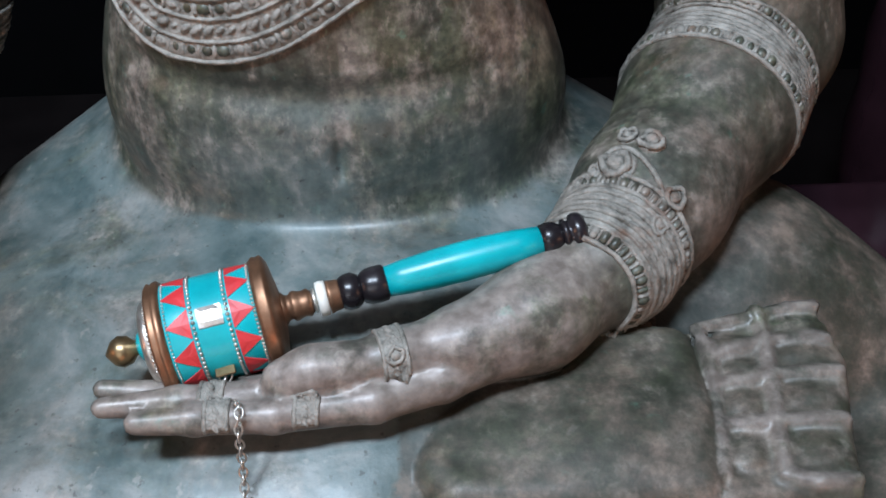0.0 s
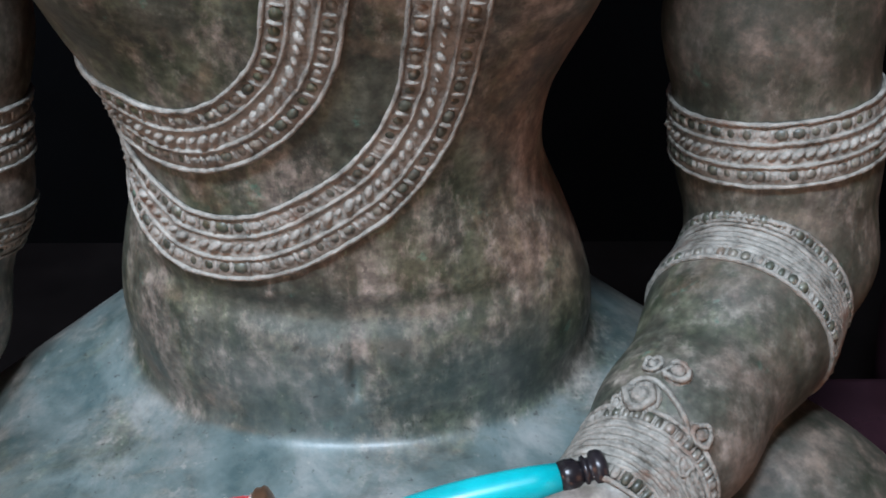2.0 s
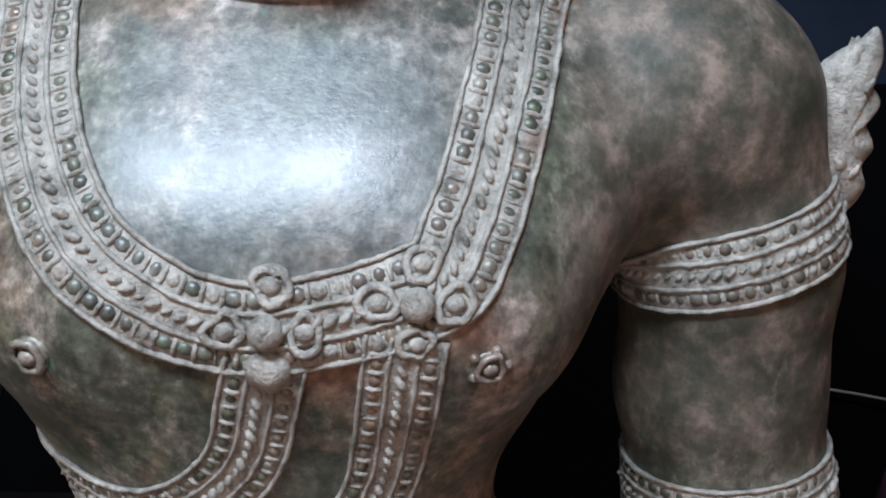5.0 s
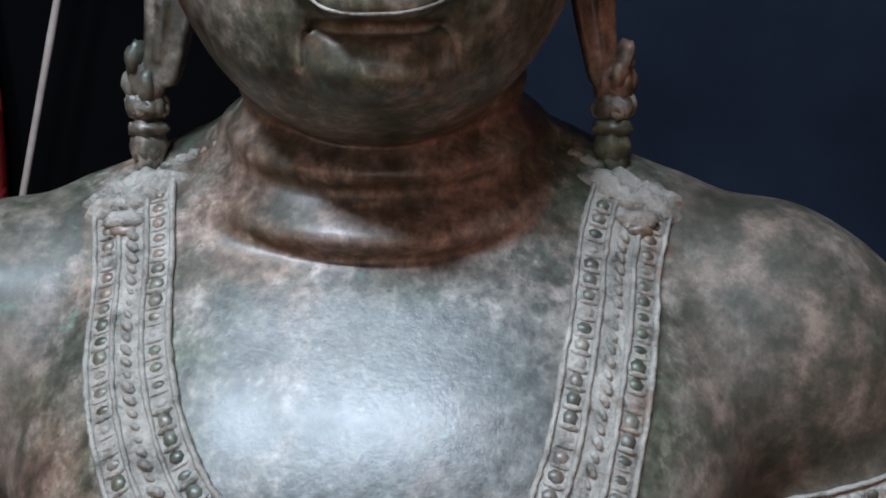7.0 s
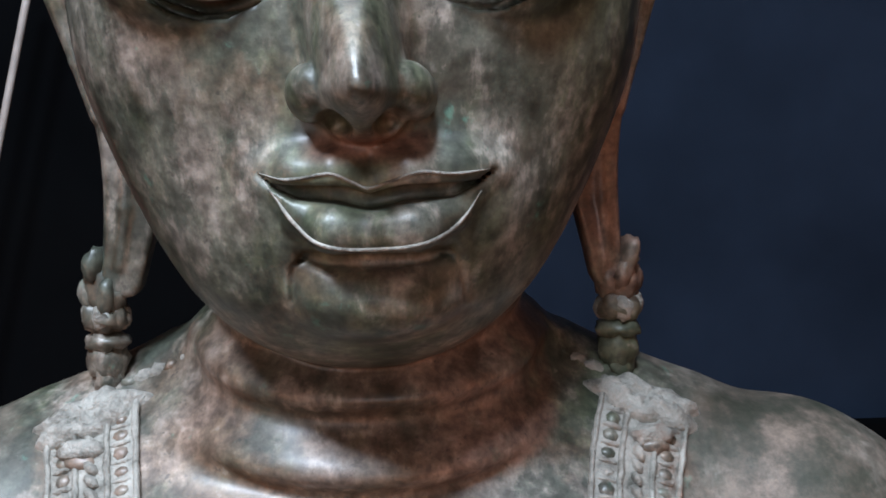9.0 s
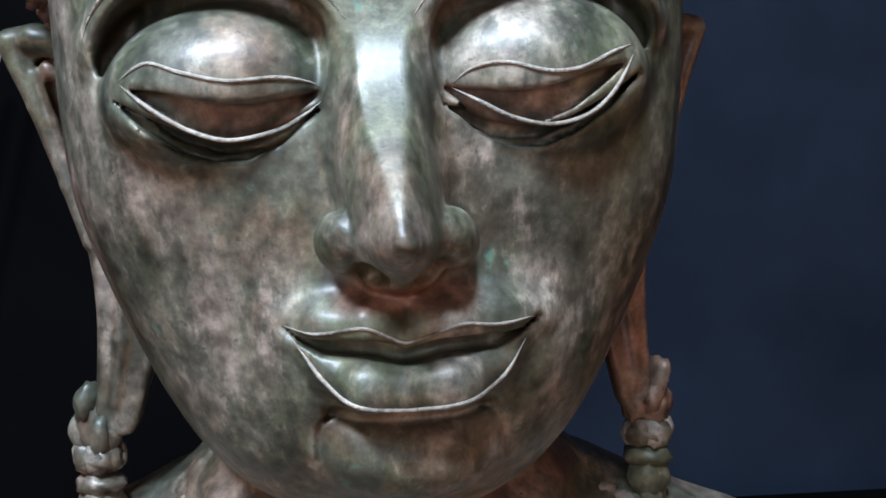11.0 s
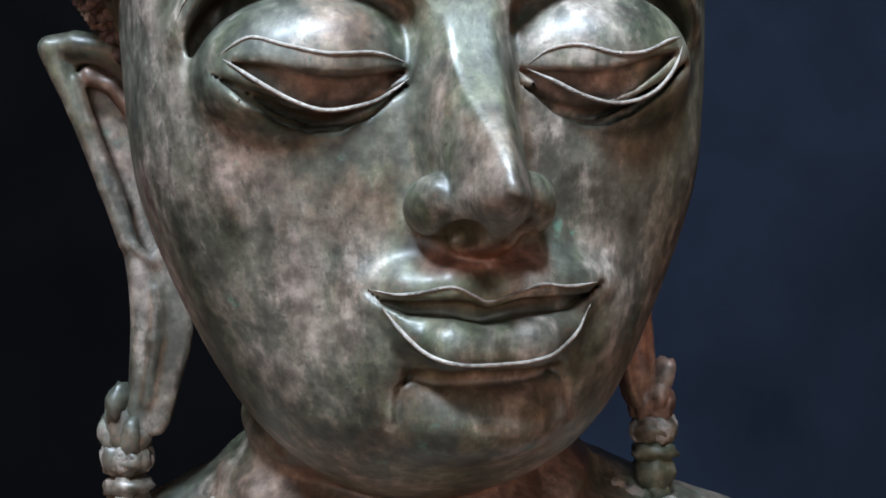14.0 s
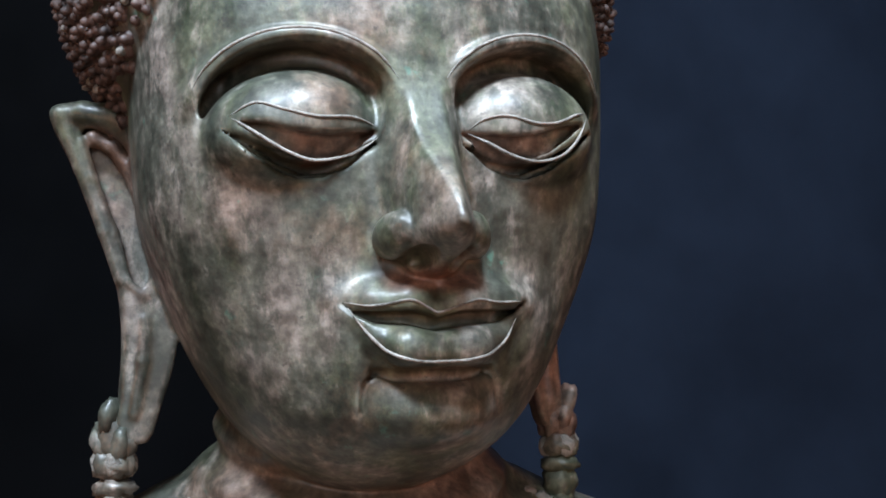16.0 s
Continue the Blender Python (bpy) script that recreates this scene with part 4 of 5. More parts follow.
# lines of the face
EYES = (
    [(-0.091, -0.041, 1.1295), (-0.084, -0.050, 1.1335), (-0.079, -0.053, 1.1345), (-0.069, -0.056, 1.131), (-0.055, -0.056, 1.128), (-0.040, -0.052, 1.129), (-0.030, -0.050, 1.128), (-0.0265, -0.051, 1.1265)],
    [(0.016, -0.050, 1.1265), (0.023, -0.052, 1.131), (0.033, -0.056, 1.132), (0.046, -0.057, 1.129), (0.057, -0.055, 1.130), (0.068, -0.051, 1.135), (0.077, -0.044, 1.1385)])
LOWER = (
    [(-0.090, -0.041, 1.1285), (-0.079, -0.046, 1.120), (-0.067, -0.041, 1.113), (-0.055, -0.044, 1.110), (-0.040, -0.047, 1.113), (-0.031, -0.049, 1.118), (-0.0265, -0.050, 1.1215)],
    [(0.016, -0.050, 1.125), (0.025, -0.048, 1.120), (0.035, -0.045, 1.115), (0.047, -0.043, 1.1125), (0.059, -0.041, 1.115), (0.068, -0.045, 1.122), (0.077, -0.045, 1.135)])
CARVED[0] = False
for pts in EYES:
    cord(front(pts, 0.0016), 0.0007, 1, taper=True, lift=0.2, snapped=True)
for pts in LOWER:
    cord(front(pts, 0.0016), 0.0008, 1, taper=True, lift=0.2, snapped=True)
# pale brow line: dust, with the ridge's highlight painted in
for side in (1, -1):
    brow = []
    for a in np.radians(np.arange(14, 170, 12)):
        u, lean = 0.0535 + 0.0462 * math.cos(a), 1.1365 + 0.0340 * math.sin(a)
        brow.append((CX + side * u, -0.05, lean - 0.06 * (0.0535 - u) + side * 0.03 * u))
    cord(front(brow, 0.002), 0.0008, 1, taper=True, lift=0.1, snapped=True)
cord(front([(-0.0415, -0.043, 1.0490), (-0.033, -0.050, 1.0470), (-0.025, -0.058, 1.0475), (-0.015, -0.059, 1.0490), (-0.007, -0.057, 1.0455), (-0.002, -0.055, 1.0435), (0.005, -0.058, 1.0455),
            (0.016, -0.053, 1.0490), (0.028, -0.044, 1.0480), (0.042, -0.03, 1.0490)], 0.0016), 0.0006, 1, taper=True, snapped=True)
cord(front([(-0.0400, -0.043, 1.0465), (-0.0345, -0.046, 1.0385), (-0.029, -0.051, 1.0315), (-0.022, -0.057, 1.0255), (-0.012, -0.056, 1.0225), (0.001, -0.056, 1.0222), (0.013, -0.054, 1.0230), (0.025, -0.040, 1.0265),
            (0.033, -0.037, 1.033), (0.039, -0.03, 1.0415)], 0.0016), 0.0008, 1, taper=True, snapped=True)
CARVED[0] = True
# earrings, and the clasps on the shoulders
def tassel(x, y, s):
    """An ear pendant: a knot of leaves over two bulbs, a ring and a plain cone."""
    for z, r, h in ((0.988, 0.0095, 0.016), (0.973, 0.0108, 0.0085), (0.962, 0.0112, 0.0058), (0.953, 0.0100, 0.0125), (0.944, 0.0082, 0.010)):
        blob((x, y, z), (r, r, h), None, 0, 18, 12)
    for k in range(8):
        a, up = 2 * math.pi * k / 8 + random.uniform(-0.3, 0.3), random.uniform(-0.009, 0.010)
        blob((x + 0.0062 * math.cos(a), y + 0.0062 * math.sin(a), 0.991 + up), (0.0068, 0.0050, random.uniform(0.008, 0.011)),
             spin(random.uniform(-20, 20), random.uniform(-20, 20), math.degrees(a)), 0, 12, 9)
    for k in range(8):
        a = 2 * math.pi * k / 8 + random.uniform(-0.2, 0.2)
        blob((x + 0.0072 * math.cos(a), y + 0.0072 * math.sin(a), 0.973 + random.uniform(-0.002, 0.002)), (0.0052, 0.0046, 0.0066), None, 0 if k % 2 else 1, 10, 8)


def clasp(o, s):
    """A crumpled leaf ornament that lies over the end of a band."""
    rows, cols = 9, 40
    base = np.array((o, 0.0815, 0.9275))
    across, along = np.array((-s * 1.0, 0.12, 0.22)), np.array((0.0, -0.62, -0.78))
    pts, lift = [], []
    for i in range(rows + 1):
        r = i / rows
        for k in range(cols):
            a = 2 * math.pi * k / cols
            lobe = 1 + 0.10 * math.cos(5 * a + 0.6) + 0.06 * math.cos(9 * a)
            pts.append(base + across * 0.029 * r * lobe * math.cos(a) + along * 0.0145 * r * lobe * math.sin(a))
            ridge = 0.5 + 0.5 * math.cos(7 * a + 3 * r)
            lift.append((0.0062 + 0.0030 * ridge * r) * (1 - r**6) - 0.002 * r**6)
    c, n3 = snap(pts, 4)
    rough = np.array([noise.noise(Vector(v * 260)) + 0.6 * noise.noise(Vector(v * 620)) for v in np.array(pts)])
    v = c + n3 * (np.array(lift) * (1 + 0.55 * rough))[:, None]
    faces = [(i * cols + k, i * cols + (k + 1) % cols, (i + 1) * cols + (k + 1) % cols, (i + 1) * cols + k) for i in range(rows) for k in range(cols)]
    CAST.add(v, faces, 1)


for s in (1, -1):
    tassel(CX + s * (0.124 if s > 0 else 0.128), 0.10, s)
    o = CX + s * 0.133
    clasp(o, s)
    blob((o, 0.0655, 0.9165), (0.0120, 0.0060, 0.0056), spin(-38, 0, 0))
    blob((o, 0.0630, 0.9115), (0.0080, 0.0050, 0.0044), spin(-40, 0, 0), 0)
    for k in range(6):
        blob((o - s * (0.016 + 0.0072 * k), 0.101 + random.uniform(-0.002, 0.002), 0.9385 + 0.0028 * k), (0.0066, 0.009, random.uniform(0.0045, 0.0062)), spin(-30, s * random.uniform(-20, 20), 0), 1 if k % 3 else 0)
# leaf crests on the armlets: a cusped plate, thick in the middle, with three lobes on its face
FLAME = ((0.322, 0.884), (0.3275, 0.868), (0.3205, 0.855), (0.3300, 0.842), (0.3235, 0.830), (0.3300, 0.815), (0.3245, 0.803), (0.3285, 0.789), (0.3190, 0.774), (0.300, 0.768),
         (0.288, 0.780), (0.288, 0.805), (0.290, 0.835), (0.290, 0.858), (0.300, 0.869), (0.312, 0.876))
for s in (1, -1):
    shape = np.array(rounded(FLAME, 4))
    shape[:, 0] = np.where(s > 0, shape[:, 0], 2 * CX - shape[:, 0])
    shape[:, 0] -= s * 0.005
    heart = np.array((CX + s * 0.3095, 0.818))
    layers = []
    for k, half in ((1.0, 0.0), (0.93, 0.0045), (0.72, 0.0085), (0.4, 0.0115), (0.08, 0.0125)):
        flat = heart + (shape - heart) * k
        layers.append((flat, half))
    rings = [np.stack([f[:, 0], np.full(len(f), 0.10 - h), f[:, 1]], 1) for f, h in layers[::-1]] + [np.stack([f[:, 0], np.full(len(f), 0.10 + h), f[:, 1]], 1) for f, h in layers[1:]]
    sweep(np.array(rings), False, 1)
    for dx, z, r in ((0.004, 0.862, (0.0060, 0.008, 0.016)), (0.0, 0.838, (0.0075, 0.012, 0.015)), (0.003, 0.812, (0.0085, 0.014, 0.015)), (-0.001, 0.788, (0.0095, 0.016, 0.014))):
        blob((CX + s * (0.3070 + dx), 0.10, z), r, spin(0, s * 12, 0))
        blob((CX + s * (0.3160 + dx), 0.096, z - 0.010), (0.0045, 0.008, 0.0070), spin(0, s * 40, 0))
# snail curls of the hair
CURL = 0.0068
for row, z in enumerate(np.arange(1.153, 1.322, CURL * 0.86)):
    wide, mid, fore, back = (float(np.interp(z, *c)) for c in HAIR)
    a = np.linspace(0, 2 * math.pi, 1440, endpoint=False)
    c, w = np.cos(a), np.sin(a)
    ring = np.stack([HAIR_MID + wide * np.sign(c) * np.abs(c) ** 0.8, mid + np.where(w < 0, mid - fore, back - mid) * np.sign(w) * np.abs(w) ** 0.8, np.full(len(a), z)], 1)
    run = np.concatenate([[0], np.cumsum(np.linalg.norm(np.diff(ring, axis=0), axis=1))])
    at = np.arange(CURL * (0.25 + 0.5 * (row % 2)), run[-1], CURL)
    q = np.stack([np.interp(at, run, ring[:, k]) for k in range(3)], 1)
    q += np.array([(random.uniform(-0.0022, 0.0022), random.uniform(-0.0022, 0.0022), random.uniform(-0.0025, 0.0025)) for _ in q])
    q = q[loft(q.astype(np.float32), HEAD, 2.5) > 0.001]
    if not len(q):
        continue
    q, m = snap(q, 2)
    for c3, n3 in zip(q, m):
        t = np.cross((0.0, 0.0, 1.0), n3)
        t /= np.linalg.norm(t) + 1e-9
        g = random.uniform(0.62, 1.15)
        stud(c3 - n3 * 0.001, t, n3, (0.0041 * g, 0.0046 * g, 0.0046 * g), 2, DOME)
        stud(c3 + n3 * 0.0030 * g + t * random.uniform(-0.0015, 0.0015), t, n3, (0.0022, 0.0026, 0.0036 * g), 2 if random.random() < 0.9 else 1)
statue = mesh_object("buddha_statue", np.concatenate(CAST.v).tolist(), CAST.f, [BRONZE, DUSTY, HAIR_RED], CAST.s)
spots = np.concatenate(CAST.v)
shade = np.zeros(len(spots) * 3, np.float32)
statue.data.vertex_normals.foreach_get("vector", shade)
shade = shade.reshape(-1, 3)
for k in range(0, SKIN, 100000):
    g = gradient(spots[k : min(SKIN, k + 100000)].astype(np.float32), 0.0012)
    shade[k : k + len(g)] = g / (np.linalg.norm(g, axis=1)[:, None] + 1e-9)
statue.data.normals_split_custom_set_from_vertices(shade.tolist())
amount = np.zeros(len(spots), np.float32)
low = np.where(spots[:, 2] < 0.6)[0]
q = spots[low].astype(np.float32)
# bloom thins to the right as part of the thigh's painted shade
amount[low] = np.clip(1 - cloth_field(q) / 0.006, 0, 1) * np.clip((0.30 - q[:, 0]) / 0.14, 0.12, 1) + 0.9 * np.clip((0.555 - q[:, 2]) / 0.06, 0, 1) * np.clip(1 - np.abs(q[:, 0]) / 0.15, 0, 1) * (q[:, 1] > -0.06)
grime_shade = np.zeros(len(spots), np.float32)
# right thigh painted darker, standing in for the arm's shadow
grime_shade[low] = np.clip((q[:, 0] - 0.15) / 0.12, 0, 1) * np.clip(1 - cloth_field(q) / 0.02, 0, 1)
# brown sole and toes
grime_shade[low] = np.maximum(grime_shade[low], 0.75 * (q[:, 0] > 0.03) * np.clip((-0.12 - q[:, 1]) / 0.02, 0, 1) * np.clip((0.452 - q[:, 2]) / 0.012, 0, 1))
# low left knee painted darker, as its side in shade
grime_shade[low] = np.maximum(grime_shade[low], 0.85 * np.clip((-0.13 - q[:, 0]) / 0.08, 0, 1) * np.clip((0.435 - q[:, 2]) / 0.03, 0, 1))
arm = np.where((spots[:, 0] > 0.12) & (spots[:, 2] > 0.44) & (spots[:, 2] < 0.95))[0]
v = spots[arm]
# right arm and shoulder painted darker, as the side away from the light
grime_shade[arm] = np.maximum(grime_shade[arm], 1.0 * ease(v[:, 0], 0.115, 0.165) * ease(v[:, 2], 0.60, 0.66) * ease(v[:, 2], 0.955, 0.92))
grime_shade[arm] = np.maximum(grime_shade[arm], 0.6 * ease(v[:, 0], 0.14, 0.22) * ease(v[:, 2], 0.62, 0.54) * (arm < SKIN))
toe = np.where((spots[:, 0] > 0.18) & (spots[:, 0] < 0.30) & (spots[:, 1] < -0.09) & (spots[:, 2] < 0.46) & (np.arange(len(spots)) < SKIN))[0]
ridge = 0.85 * ease(webs(spots[toe].astype(np.float32)), 0.0030, 0.0)
grime_shade[toe] *= 1 - ridge
dust = np.zeros(len(spots), np.float32)
dust[low] = ease(q[:, 0], 0.17, 0.11) * ease(q[:, 1], -0.09, -0.14) * ease(q[:, 2], 0.440, 0.448) * (low < SKIN)
dust[toe] = np.maximum(dust[toe], ridge)
statue.data.attributes.new("dust", "FLOAT", "POINT").data.foreach_set("value", dust)
wing = np.where((spots[:, 0] < -0.15) & (spots[:, 2] > 0.6) & (spots[:, 2] < 0.95))[0]
# left arm and shoulder darker towards the outside
grime_shade[wing] = 0.55 * ease(spots[wing, 0], -0.155, -0.19) * ease(spots[wing, 2], 0.955, 0.92)
u, y, z = spots[:, 0] - CX, spots[:, 1], spots[:, 2]
earth = np.zeros(len(spots), np.float32)
ring = np.where((z > 0.86) & (z < 1.01))[0]
m = spots[ring].astype(np.float32)
collar = loft(m, NECK, 2.1, CX, m[:, 2] - 0.3 * (np.clip(m[:, 1], 0.0, 0.2) - 0.01))
earth[ring] = 0.66 * ease(collar, 0.004, 0.0015) * ease(m[:, 2], 0.990, 0.975) * ease(m[:, 1], 0.12, 0.06) * (0.2 + 0.8 * ease(m[:, 0], -0.07, 0.06)) * (0.45 + 0.55 * ease(m[:, 2], 0.898, 0.915))
earth = np.maximum(earth, 0.9 * ease(np.abs(u - 0.0055), 0.027, 0.017) * ease(z, 1.050, 1.057) * ease(z, 1.066, 1.059) * (y < -0.02) * (y > -0.072))
earth = np.maximum(earth, 0.45 * ease(z, 1.022, 1.012) * ease(z, 1.004, 1.014) * ease(np.abs(u), 0.034, 0.020) * (y < 0.0))
earth = np.maximum(earth, 0.75 * ease(u, 0.088, 0.100) * ease(y, 0.06, 0.075) * ease(z, 0.965, 0.99) * ease(z, 1.13, 1.06))
earth = np.maximum(earth, 0.4 * ease(u, 0.070, 0.105) * ease(z, 0.50, 0.56) * ease(z, 0.745, 0.68) * ease(u, 0.185, 0.165))
earth = np.maximum(earth, 0.55 * np.exp(-((u + 0.155) ** 2 + (z - 0.80) ** 2) / 0.0016) * (y < 0.1))
for at in ((0.016, 0.748), (0.092, 0.766), (0.028, 0.742)):
    earth = np.maximum(earth, 0.8 * np.exp(-((spots[:, 0] - at[0]) ** 2 + (z - at[1]) ** 2) / 0.00022) * (y < 0.0))
face = np.where((z > 1.09) & (z < 1.15) & (y < 0.0))[0]
m = spots[face].astype(np.float32)
m[:, 2] -= 0.03 * (m[:, 0] - CX)
m[:, 0] = np.abs(m[:, 0] - CX)
earth[face] = np.maximum(earth[face], 0.5 * ease(groove(m, SLIT), 0.0012, -0.0006))
ears = np.where((np.abs(u) > 0.105) & (y > 0.06) & (y < 0.105) & (z > 1.05) & (z < 1.16))[0]
earth[ears] = np.maximum(earth[ears], 0.55 * ease(outline(np.stack([np.abs(u[ears]), z[ears]], 1).astype(np.float32), HOLLOW), 0.002, -0.004) * ease(z[ears], 1.08, 1.12))
rubbed = 0.72 * ease(np.abs(u), 0.105, 0.07) * ease(z, 0.765, 0.80) * ease(z, 0.905, 0.875) * (y < 0.06)
statue.data.attributes.new("rubbed", "FLOAT", "POINT").data.foreach_set("value", rubbed.astype(np.float32))
statue.data.attributes.new("earth", "FLOAT", "POINT").data.foreach_set("value", earth.astype(np.float32))
statue.data.attributes.new("soil_shade", "FLOAT", "POINT").data.foreach_set("value", grime_shade)
statue.data.attributes.new("bloom", "FLOAT", "POINT").data.foreach_set("value", np.clip(amount, 0, 1))
tagged(statue, "seated bronze statue with mottled green and brown patina and raised jewellery", "statue")

plinth = part("plinth", box_bm((-0.62, -0.40, 0.0), (0.62, 0.30, 0.24), 0.012, 3), LACQUER, None)
tagged(plinth, "low dark lacquered wooden plinth under the bronze statue", "plinth")


# ---------------------------------------------------------------- the prayer wheel lying on the hand
def prayer_wheel():
    def X(x):
        return x if x < 0.0245 else 0.0245 + (x - 0.0245) * 0.925
    def turned(rows, steps):
        return lathe_bm([(X(x), r * (0.965 - 0.6 * max(0.0, x - 0.0245))) for x, r in rows], steps)

    a, b = Vector((-0.1185, -0.1655, 0.4600)), Vector((0.143, -0.1125, 0.4935))
    u = (b - a).normalized()
    side = Vector((0, 0, 1)).cross(u).normalized()
    up = u.cross(side)
    m = Matrix((u, side, up)).transposed().to_4x4()
    m.translation = a
    m = m @ Matrix.Scale(1.035, 4)
    wheel = new("prayer_wheel")
    wheel.matrix_world = m
    tagged(wheel, "turquoise, coral and copper hand prayer wheel lying across the bronze hand", "prayer wheel")
    part("finial", lathe_bm([(-0.002, 0.0005), (-0.0005, 0.003), (0.002, 0.0065), (0.006, 0.0083), (0.0105, 0.0072), (0.0135, 0.004), (0.016, 0.0034), (0.019, 0.0034)], 28), BRASS, wheel, "round brass finial")
    part("neck_ring", lathe_bm([(0.0145, 0.004), (0.0155, 0.0065), (0.0185, 0.0095), (0.02, 0.0098)], 28), TURQUOISE, wheel)
    def K(x):
        return 0.965 - 0.649 * max(0.0, x - 0.0245)
    part("end_cap", turned([(0.0185, 0.005), (0.0192, 0.019), (0.0208, 0.0222), (0.0235, 0.0228), (0.025, 0.0222), (0.026, 0.02)], 40), SILVER, wheel, "dull silvery end cap")
    part("rim", turned([(0.0245, 0.015), (0.0252, 0.0295), (0.0268, 0.0312), (0.0285, 0.0302), (0.0296, 0.0312), (0.0318, 0.0316), (0.0335, 0.030), (0.0342, 0.0275)], 48), COPPER, wheel, "worn copper rim")
    drum = part("drum", turned([(0.033, 0.0285), (0.034, 0.029), (0.0505, 0.0292), (0.067, 0.0292), (0.0825, 0.029), (0.0835, 0.0285)], 64), TURQUOISE, wheel, "glossy turquoise drum")
    part("rim", turned([(0.0825, 0.0275), (0.083, 0.0305), (0.085, 0.0322), (0.0875, 0.0318), (0.089, 0.0325), (0.0905, 0.0318), (0.0925, 0.028), (0.0945, 0.016), (0.0955, 0.009)], 48), COPPER, wheel, "worn copper rim")
    # coral triangles round both ends
    for x0, x1 in ((X(0.0346), X(0.0475)), (X(0.0825), X(0.0697))):
        n = 11
        for k in range(n):
            bm = bmesh.new()
            th, half = 2 * math.pi * k / n, math.pi / n * 0.96
            ring = ((x1, th - half), (x1, th - half * 0.5), (x1, th), (x1, th + half * 0.5), (x1, th + half), ((x0 + x1) / 2, th + half * 0.5), (x0, th), ((x0 + x1) / 2, th - half * 0.5))
            inner = [bm.verts.new((x, 0.0288 * K(x) * math.cos(g), 0.0288 * K(x) * math.sin(g))) for x, g in ring]
            outer = [bm.verts.new((x, 0.0297 * K(x) * math.cos(g), 0.0297 * K(x) * math.sin(g))) for x, g in ring]
            mid = bm.verts.new((x1 * 0.62 + x0 * 0.38, 0.0298 * K(x1) * math.cos(th), 0.0298 * K(x1) * math.sin(th)))
            for i in range(8):
                j = (i + 1) % 8
                bm.faces.new((outer[i], outer[j], mid))
                bm.faces.new((inner[i], inner[j], outer[j], outer[i]))
            bmesh.ops.recalc_face_normals(bm, faces=bm.faces[:])
            part("inlay", bm, RED, drum, "coral red triangle")
    # beaded wires
    def wire(x, r, size, n, parent, mat):
        bm = bmesh.new()
        for k in range(n):
            g = 2 * math.pi * k / n
            bmesh.ops.create_icosphere(bm, subdivisions=1, radius=size, matrix=Matrix.Translation((x, r * math.cos(g), r * math.sin(g))))
        for f in bm.faces:
            f.smooth = True
        part("beaded_wire", bm, mat, parent, "row of small silvery beads")
    wire(X(0.0492), 0.0295 * K(X(0.0492)), 0.00115, 66, drum, SILVER)
    wire(X(0.0678), 0.0295 * K(X(0.0678)), 0.00115, 66, drum, SILVER)
    wire(X(0.0352), 0.0292 * K(X(0.0352)), 0.0007, 90, drum, SILVER)
    wire(X(0.0818), 0.0292 * K(X(0.0818)), 0.0009, 80, drum, SILVER)
    wire(X(0.0238), 0.0232 * K(X(0.0238)), 0.0009, 64, wheel, SILVER)
    # silver plaque and the eye that holds the chain
    bm = bmesh.new()
    bmesh.ops.create_grid(bm, x_segments=4, y_segments=4, size=0.5)
    for v in bm.verts:
        g = math.radians(128) + v.co.y * 0.36
        r = 0.0299 + (0.0006 if max(abs(v.co.x), abs(v.co.y)) < 0.4 else 0.0)
        v.co = (X(0.0585) + v.co.x * 0.0125, r * K(X(0.0585)) * math.cos(g), r * K(X(0.0585)) * math.sin(g))
    bmesh.ops.solidify(bm, geom=bm.faces[:], thickness=0.0008)
    part("plaque", bm, SILVER, drum, "small worn silvery plaque")
    chain_eye = Vector((X(0.0585), 0.0282 * math.cos(math.radians(190)), 0.0282 * math.sin(math.radians(190))))
    bm = box_bm((0.0535, -0.0005, -0.004), (0.0635, 0.0012, 0.004), 0.0004, 1)
    ob = part("chain_mount", bm, BRASS, drum)
    ob.matrix_basis = Matrix.Translation(chain_eye - Vector((0.0585, 0, 0))) @ Matrix.Rotation(math.radians(190 - 90), 4, "X")
    # spindle, bone ring, handle
    part("collar", lathe_bm([(0.0885, 0.0080), (0.0905, 0.0088), (0.0920, 0.0068), (0.0940, 0.0064), (0.0952, 0.0078), (0.0965, 0.0080), (0.0985, 0.0072), (0.101, 0.0068), (0.1035, 0.0075), (0.1055, 0.0055)], 28), COPPER, wheel)
    part("spindle", lathe_bm([(0.104, 0.0025), (0.118, 0.0025)], 12), SILVER, wheel)
    part("washer", lathe_bm([(0.1055, 0.003), (0.1058, 0.0064), (0.1072, 0.0066), (0.1076, 0.003)], 24), SILVER, wheel)
    part("bone_ring", lathe_bm([(0.1080, 0.003), (0.1083, 0.0088), (0.1105, 0.0094), (0.1132, 0.0090), (0.1137, 0.004)], 28), BONE, wheel, "white bone ring")
    part("ferrule", lathe_bm([(0.1135, 0.004), (0.1138, 0.0084), (0.1150, 0.0088), (0.1160, 0.0082), (0.1195, 0.0080), (0.1205, 0.0072)], 28), COPPER, wheel)
    part("handle_bead", lathe_bm([(0.1195, 0.005), (0.1205, 0.0082), (0.1235, 0.0096), (0.1275, 0.0096), (0.1305, 0.0080), (0.1315, 0.006)], 28), BLACK, wheel, "black lacquered bead")
    part("handle_bead", lathe_bm([(0.1305, 0.006), (0.1320, 0.0080), (0.1350, 0.0094), (0.1390, 0.0098), (0.1440, 0.0096), (0.1450, 0.008)], 28), BLACK, wheel, "black lacquered bead")
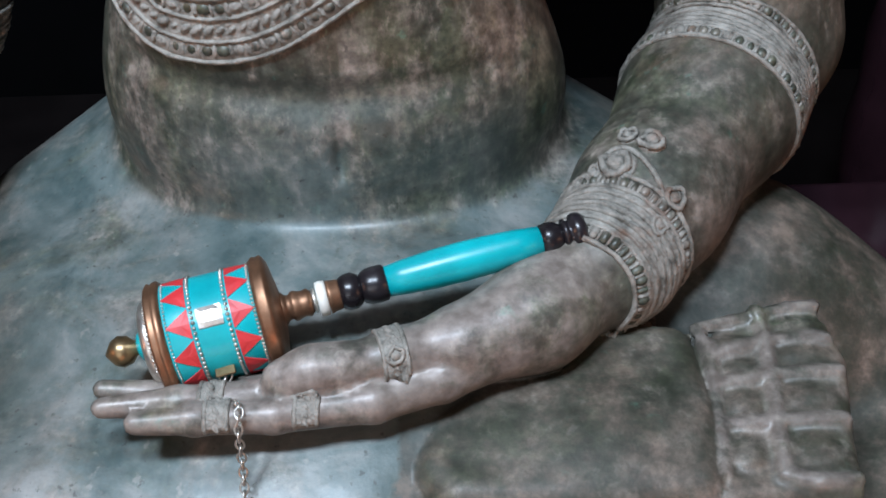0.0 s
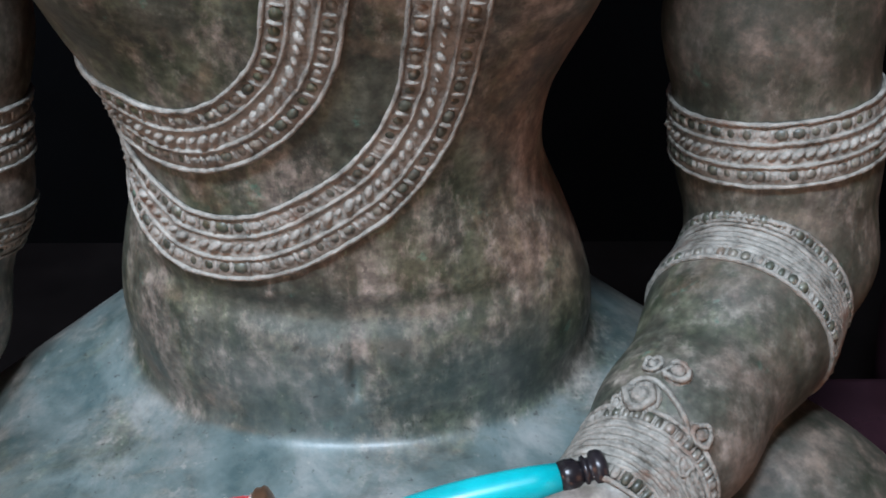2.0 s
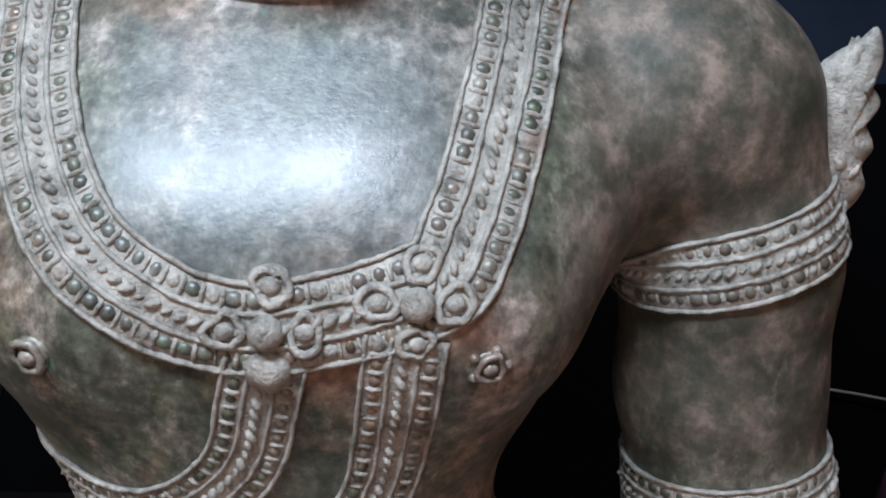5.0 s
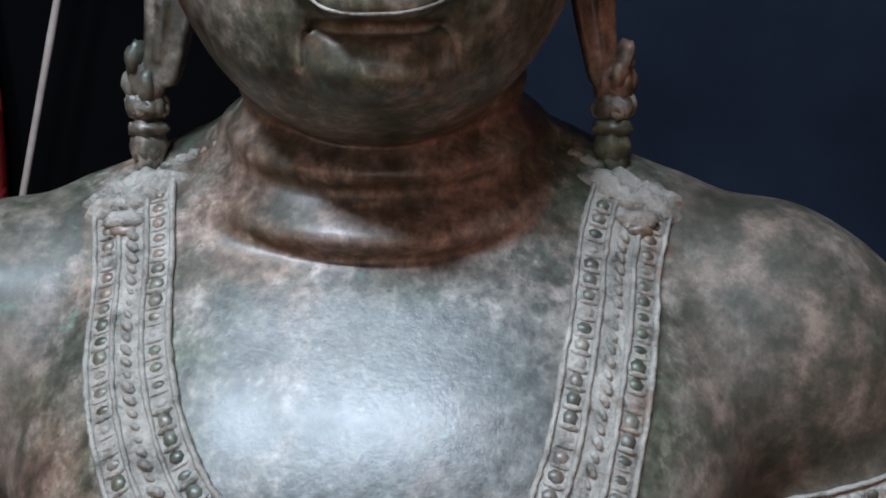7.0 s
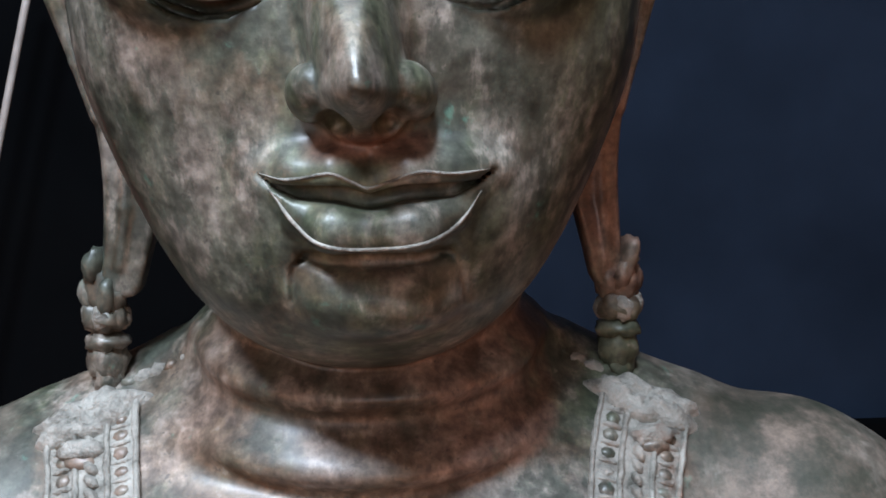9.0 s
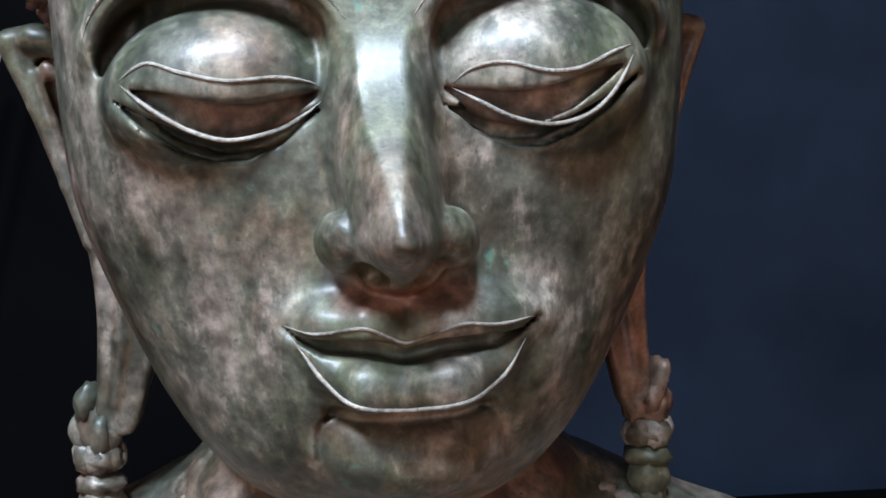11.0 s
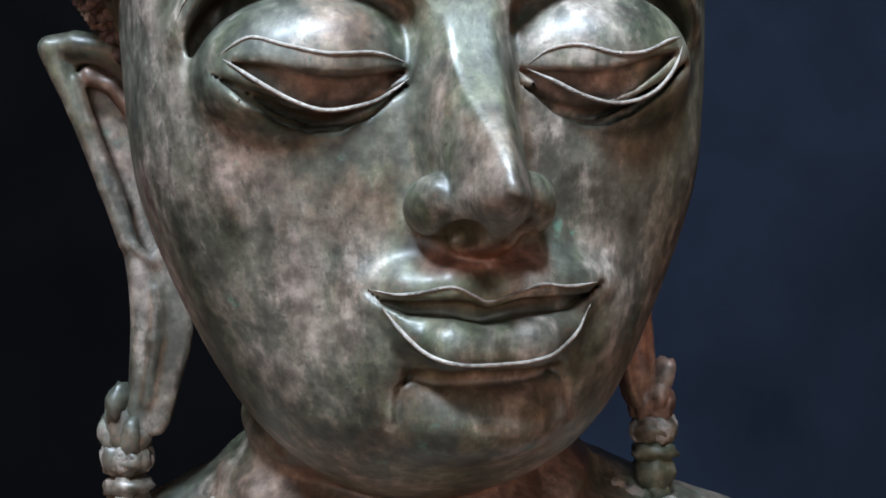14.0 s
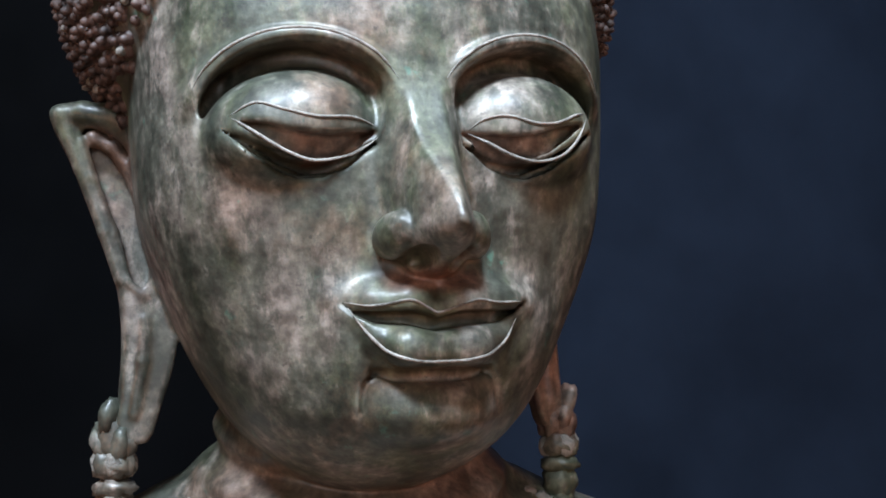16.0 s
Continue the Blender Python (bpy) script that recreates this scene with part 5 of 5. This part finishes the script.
    part("handle", lathe_bm([(0.1440, 0.006), (0.1445, 0.0080), (0.155, 0.0092), (0.170, 0.0102), (0.185, 0.0105), (0.200, 0.0102), (0.215, 0.0094), (0.2285, 0.0080), (0.2290, 0.006)], 36), TURQUOISE, wheel, "smooth turquoise handle")
    part("handle_bead", lathe_bm([(0.2285, 0.005), (0.2290, 0.0082), (0.2330, 0.0088), (0.2370, 0.0084), (0.2395, 0.0066), (0.2405, 0.006)], 28), BLACK, wheel, "black lacquered bead")
    part("end_knob", lathe_bm([(0.2400, 0.005), (0.2412, 0.0082), (0.2425, 0.0086), (0.2436, 0.0070), (0.2452, 0.0070), (0.2462, 0.0096), (0.2480, 0.0102), (0.2508, 0.0100), (0.2528, 0.0086), (0.2535, 0.003)], 28), BLACK, wheel, "black lacquered knob")
    # chain hanging over the fingers
    start = m @ chain_eye
    path = [start, start + Vector((0.001, -0.012, -0.012)), Vector((-0.046, -0.210, 0.463)), Vector((-0.046, -0.220, 0.455)), Vector((-0.046, -0.223, 0.438)), Vector((-0.046, -0.230, 0.422)), Vector((-0.046, -0.250, 0.412)), Vector((-0.045, -0.285, 0.392))]
    pts = spline([tuple(v) for v in path], 0.0042)
    inv = m.inverted()
    for k, (p0, p1) in enumerate(zip(pts, pts[1:])):
        d = Vector(p1 - p0).normalized()
        s = d.cross(Vector((0, 0.35, 1))).normalized()
        w = d.cross(s)
        if k % 2:
            s, w = w, s
        mid = Vector((p0 + p1) / 2)
        big = 1.7 if k == 0 else 1.0
        bm = bmesh.new()
        ring = []
        for i in range(12):
            a = 2 * math.pi * i / 12
            o = d * math.cos(a) * 0.0031 * big + s * math.sin(a) * 0.0021 * big
            n = o.normalized()
            ring.append([bm.verts.new(inv @ (mid + o + (n * math.cos(q) + w * math.sin(q)) * 0.00062)) for q in (0, 1.571, 3.142, 4.712)])
        for i in range(12):
            for q in range(4):
                bm.faces.new((ring[i][q], ring[(i + 1) % 12][q], ring[(i + 1) % 12][(q + 1) % 4], ring[i][(q + 1) % 4]))
        bmesh.ops.recalc_face_normals(bm, faces=bm.faces[:])
        for f in bm.faces:
            f.smooth = True
        part("chain_link", bm, SILVER, wheel, "thin silvery chain link")
    return wheel


prayer_wheel()


# ---------------------------------------------------------------- things in the dark behind the statue
def cane():
    bm = bmesh.new()
    foot, top = Vector((-0.716, 0.88, 0.0)), Vector((-0.400, 0.88, 1.245))
    d = (top - foot).normalized()
    s = d.cross(Vector((0, 1, 0))).normalized()
    w = d.cross(s)
    rings = []
    for k in range(26):
        f = k / 25
        r = 0.0046 * (1 + (0.12 if k % 5 == 0 else 0.0))
        rings.append([bm.verts.new(foot.lerp(top, f) + (s * math.cos(a) + w * math.sin(a)) * r) for a in np.arange(10) * math.pi / 5])
    for a, b in zip(rings, rings[1:]):
        for k in range(10):
            bm.faces.new((a[k], a[(k + 1) % 10], b[(k + 1) % 10], b[k])).smooth = True
    bm.faces.new(rings[0])
    bm.faces.new(rings[-1])
    bmesh.ops.recalc_face_normals(bm, faces=bm.faces[:])
    return tagged(part("cane", bm, POLE, None), "thin pale cane leaning in the dark behind the statue", "cane")


def hanging_cloth():
    bm = bmesh.new()
    rows = []
    for k in range(25):
        x = -0.86 + 0.305 * k / 24
        y = 0.925 + 0.018 * math.sin(k * 1.3) + 0.008 * math.sin(k * 2.9)
        rows.append([bm.verts.new((x + 0.01 * math.sin(z * 9), y + 0.006 * math.sin(z * 7 + k), z)) for z in np.linspace(0.74, 1.1, 12)])
    for a, b in zip(rows, rows[1:]):
        for k in range(11):
            bm.faces.new((a[k], b[k], b[k + 1], a[k + 1])).smooth = True
    bmesh.ops.solidify(bm, geom=bm.faces[:], thickness=0.006)
    return tagged(part("red_cloth", bm, REDCLOTH, None), "folded red cloth hanging in the dark behind the statue", "cloth")


def lacquered_post():
    post = new("wooden_post")
    post.location = (0.575, 0.42, 0.0)
    tagged(post, "glossy purple-brown lacquered wooden post beside the statue", "post")
    def turned(name, rows):
        bm = lathe_bm(rows, 32)
        bmesh.ops.rotate(bm, verts=bm.verts[:], cent=(0, 0, 0), matrix=Matrix.Rotation(-math.pi / 2, 3, "Y"))
        return part(name, bm, LACQUER, post)
    turned("base", [(0.0, 0.085), (0.05, 0.085), (0.06, 0.075), (0.08, 0.062)])
    turned("shaft", [(0.075, 0.058), (0.16, 0.06), (0.22, 0.066), (0.27, 0.061), (0.33, 0.064), (0.36, 0.06), (0.42, 0.05)])
    turned("knob", [(0.415, 0.03), (0.43, 0.045), (0.45, 0.05), (0.47, 0.04), (0.48, 0.01)])


def loose_cable():
    bm = bmesh.new()
    pts = spline([(0.56, 0.945, 0.228), (0.645, 0.94, 0.217), (0.735, 0.935, 0.2035), (0.775, 0.93, 0.19), (0.80, 0.93, 0.12), (0.81, 0.93, 0.006)], 0.02)
    t = tangents(pts, False)
    rings = []
    for c, d in zip(pts, t):
        w = Vector(d).cross(Vector((0, 1, 0))).normalized()
        h = Vector(d).cross(w)
        rings.append([bm.verts.new(Vector(c) + (w * math.cos(a) + h * math.sin(a)) * 0.0022) for a in np.arange(8) * math.pi / 4])
    for a, b in zip(rings, rings[1:]):
        for k in range(8):
            bm.faces.new((a[k], a[(k + 1) % 8], b[(k + 1) % 8], b[k])).smooth = True
    bm.faces.new(rings[0])
    bm.faces.new(rings[-1])
    bmesh.ops.recalc_face_normals(bm, faces=bm.faces[:])
    return tagged(part("cable", bm, CABLE, None), "thin pale cable drooping in the dark behind the statue", "cable")


loose_cable()
cane()
hanging_cloth()
lacquered_post()
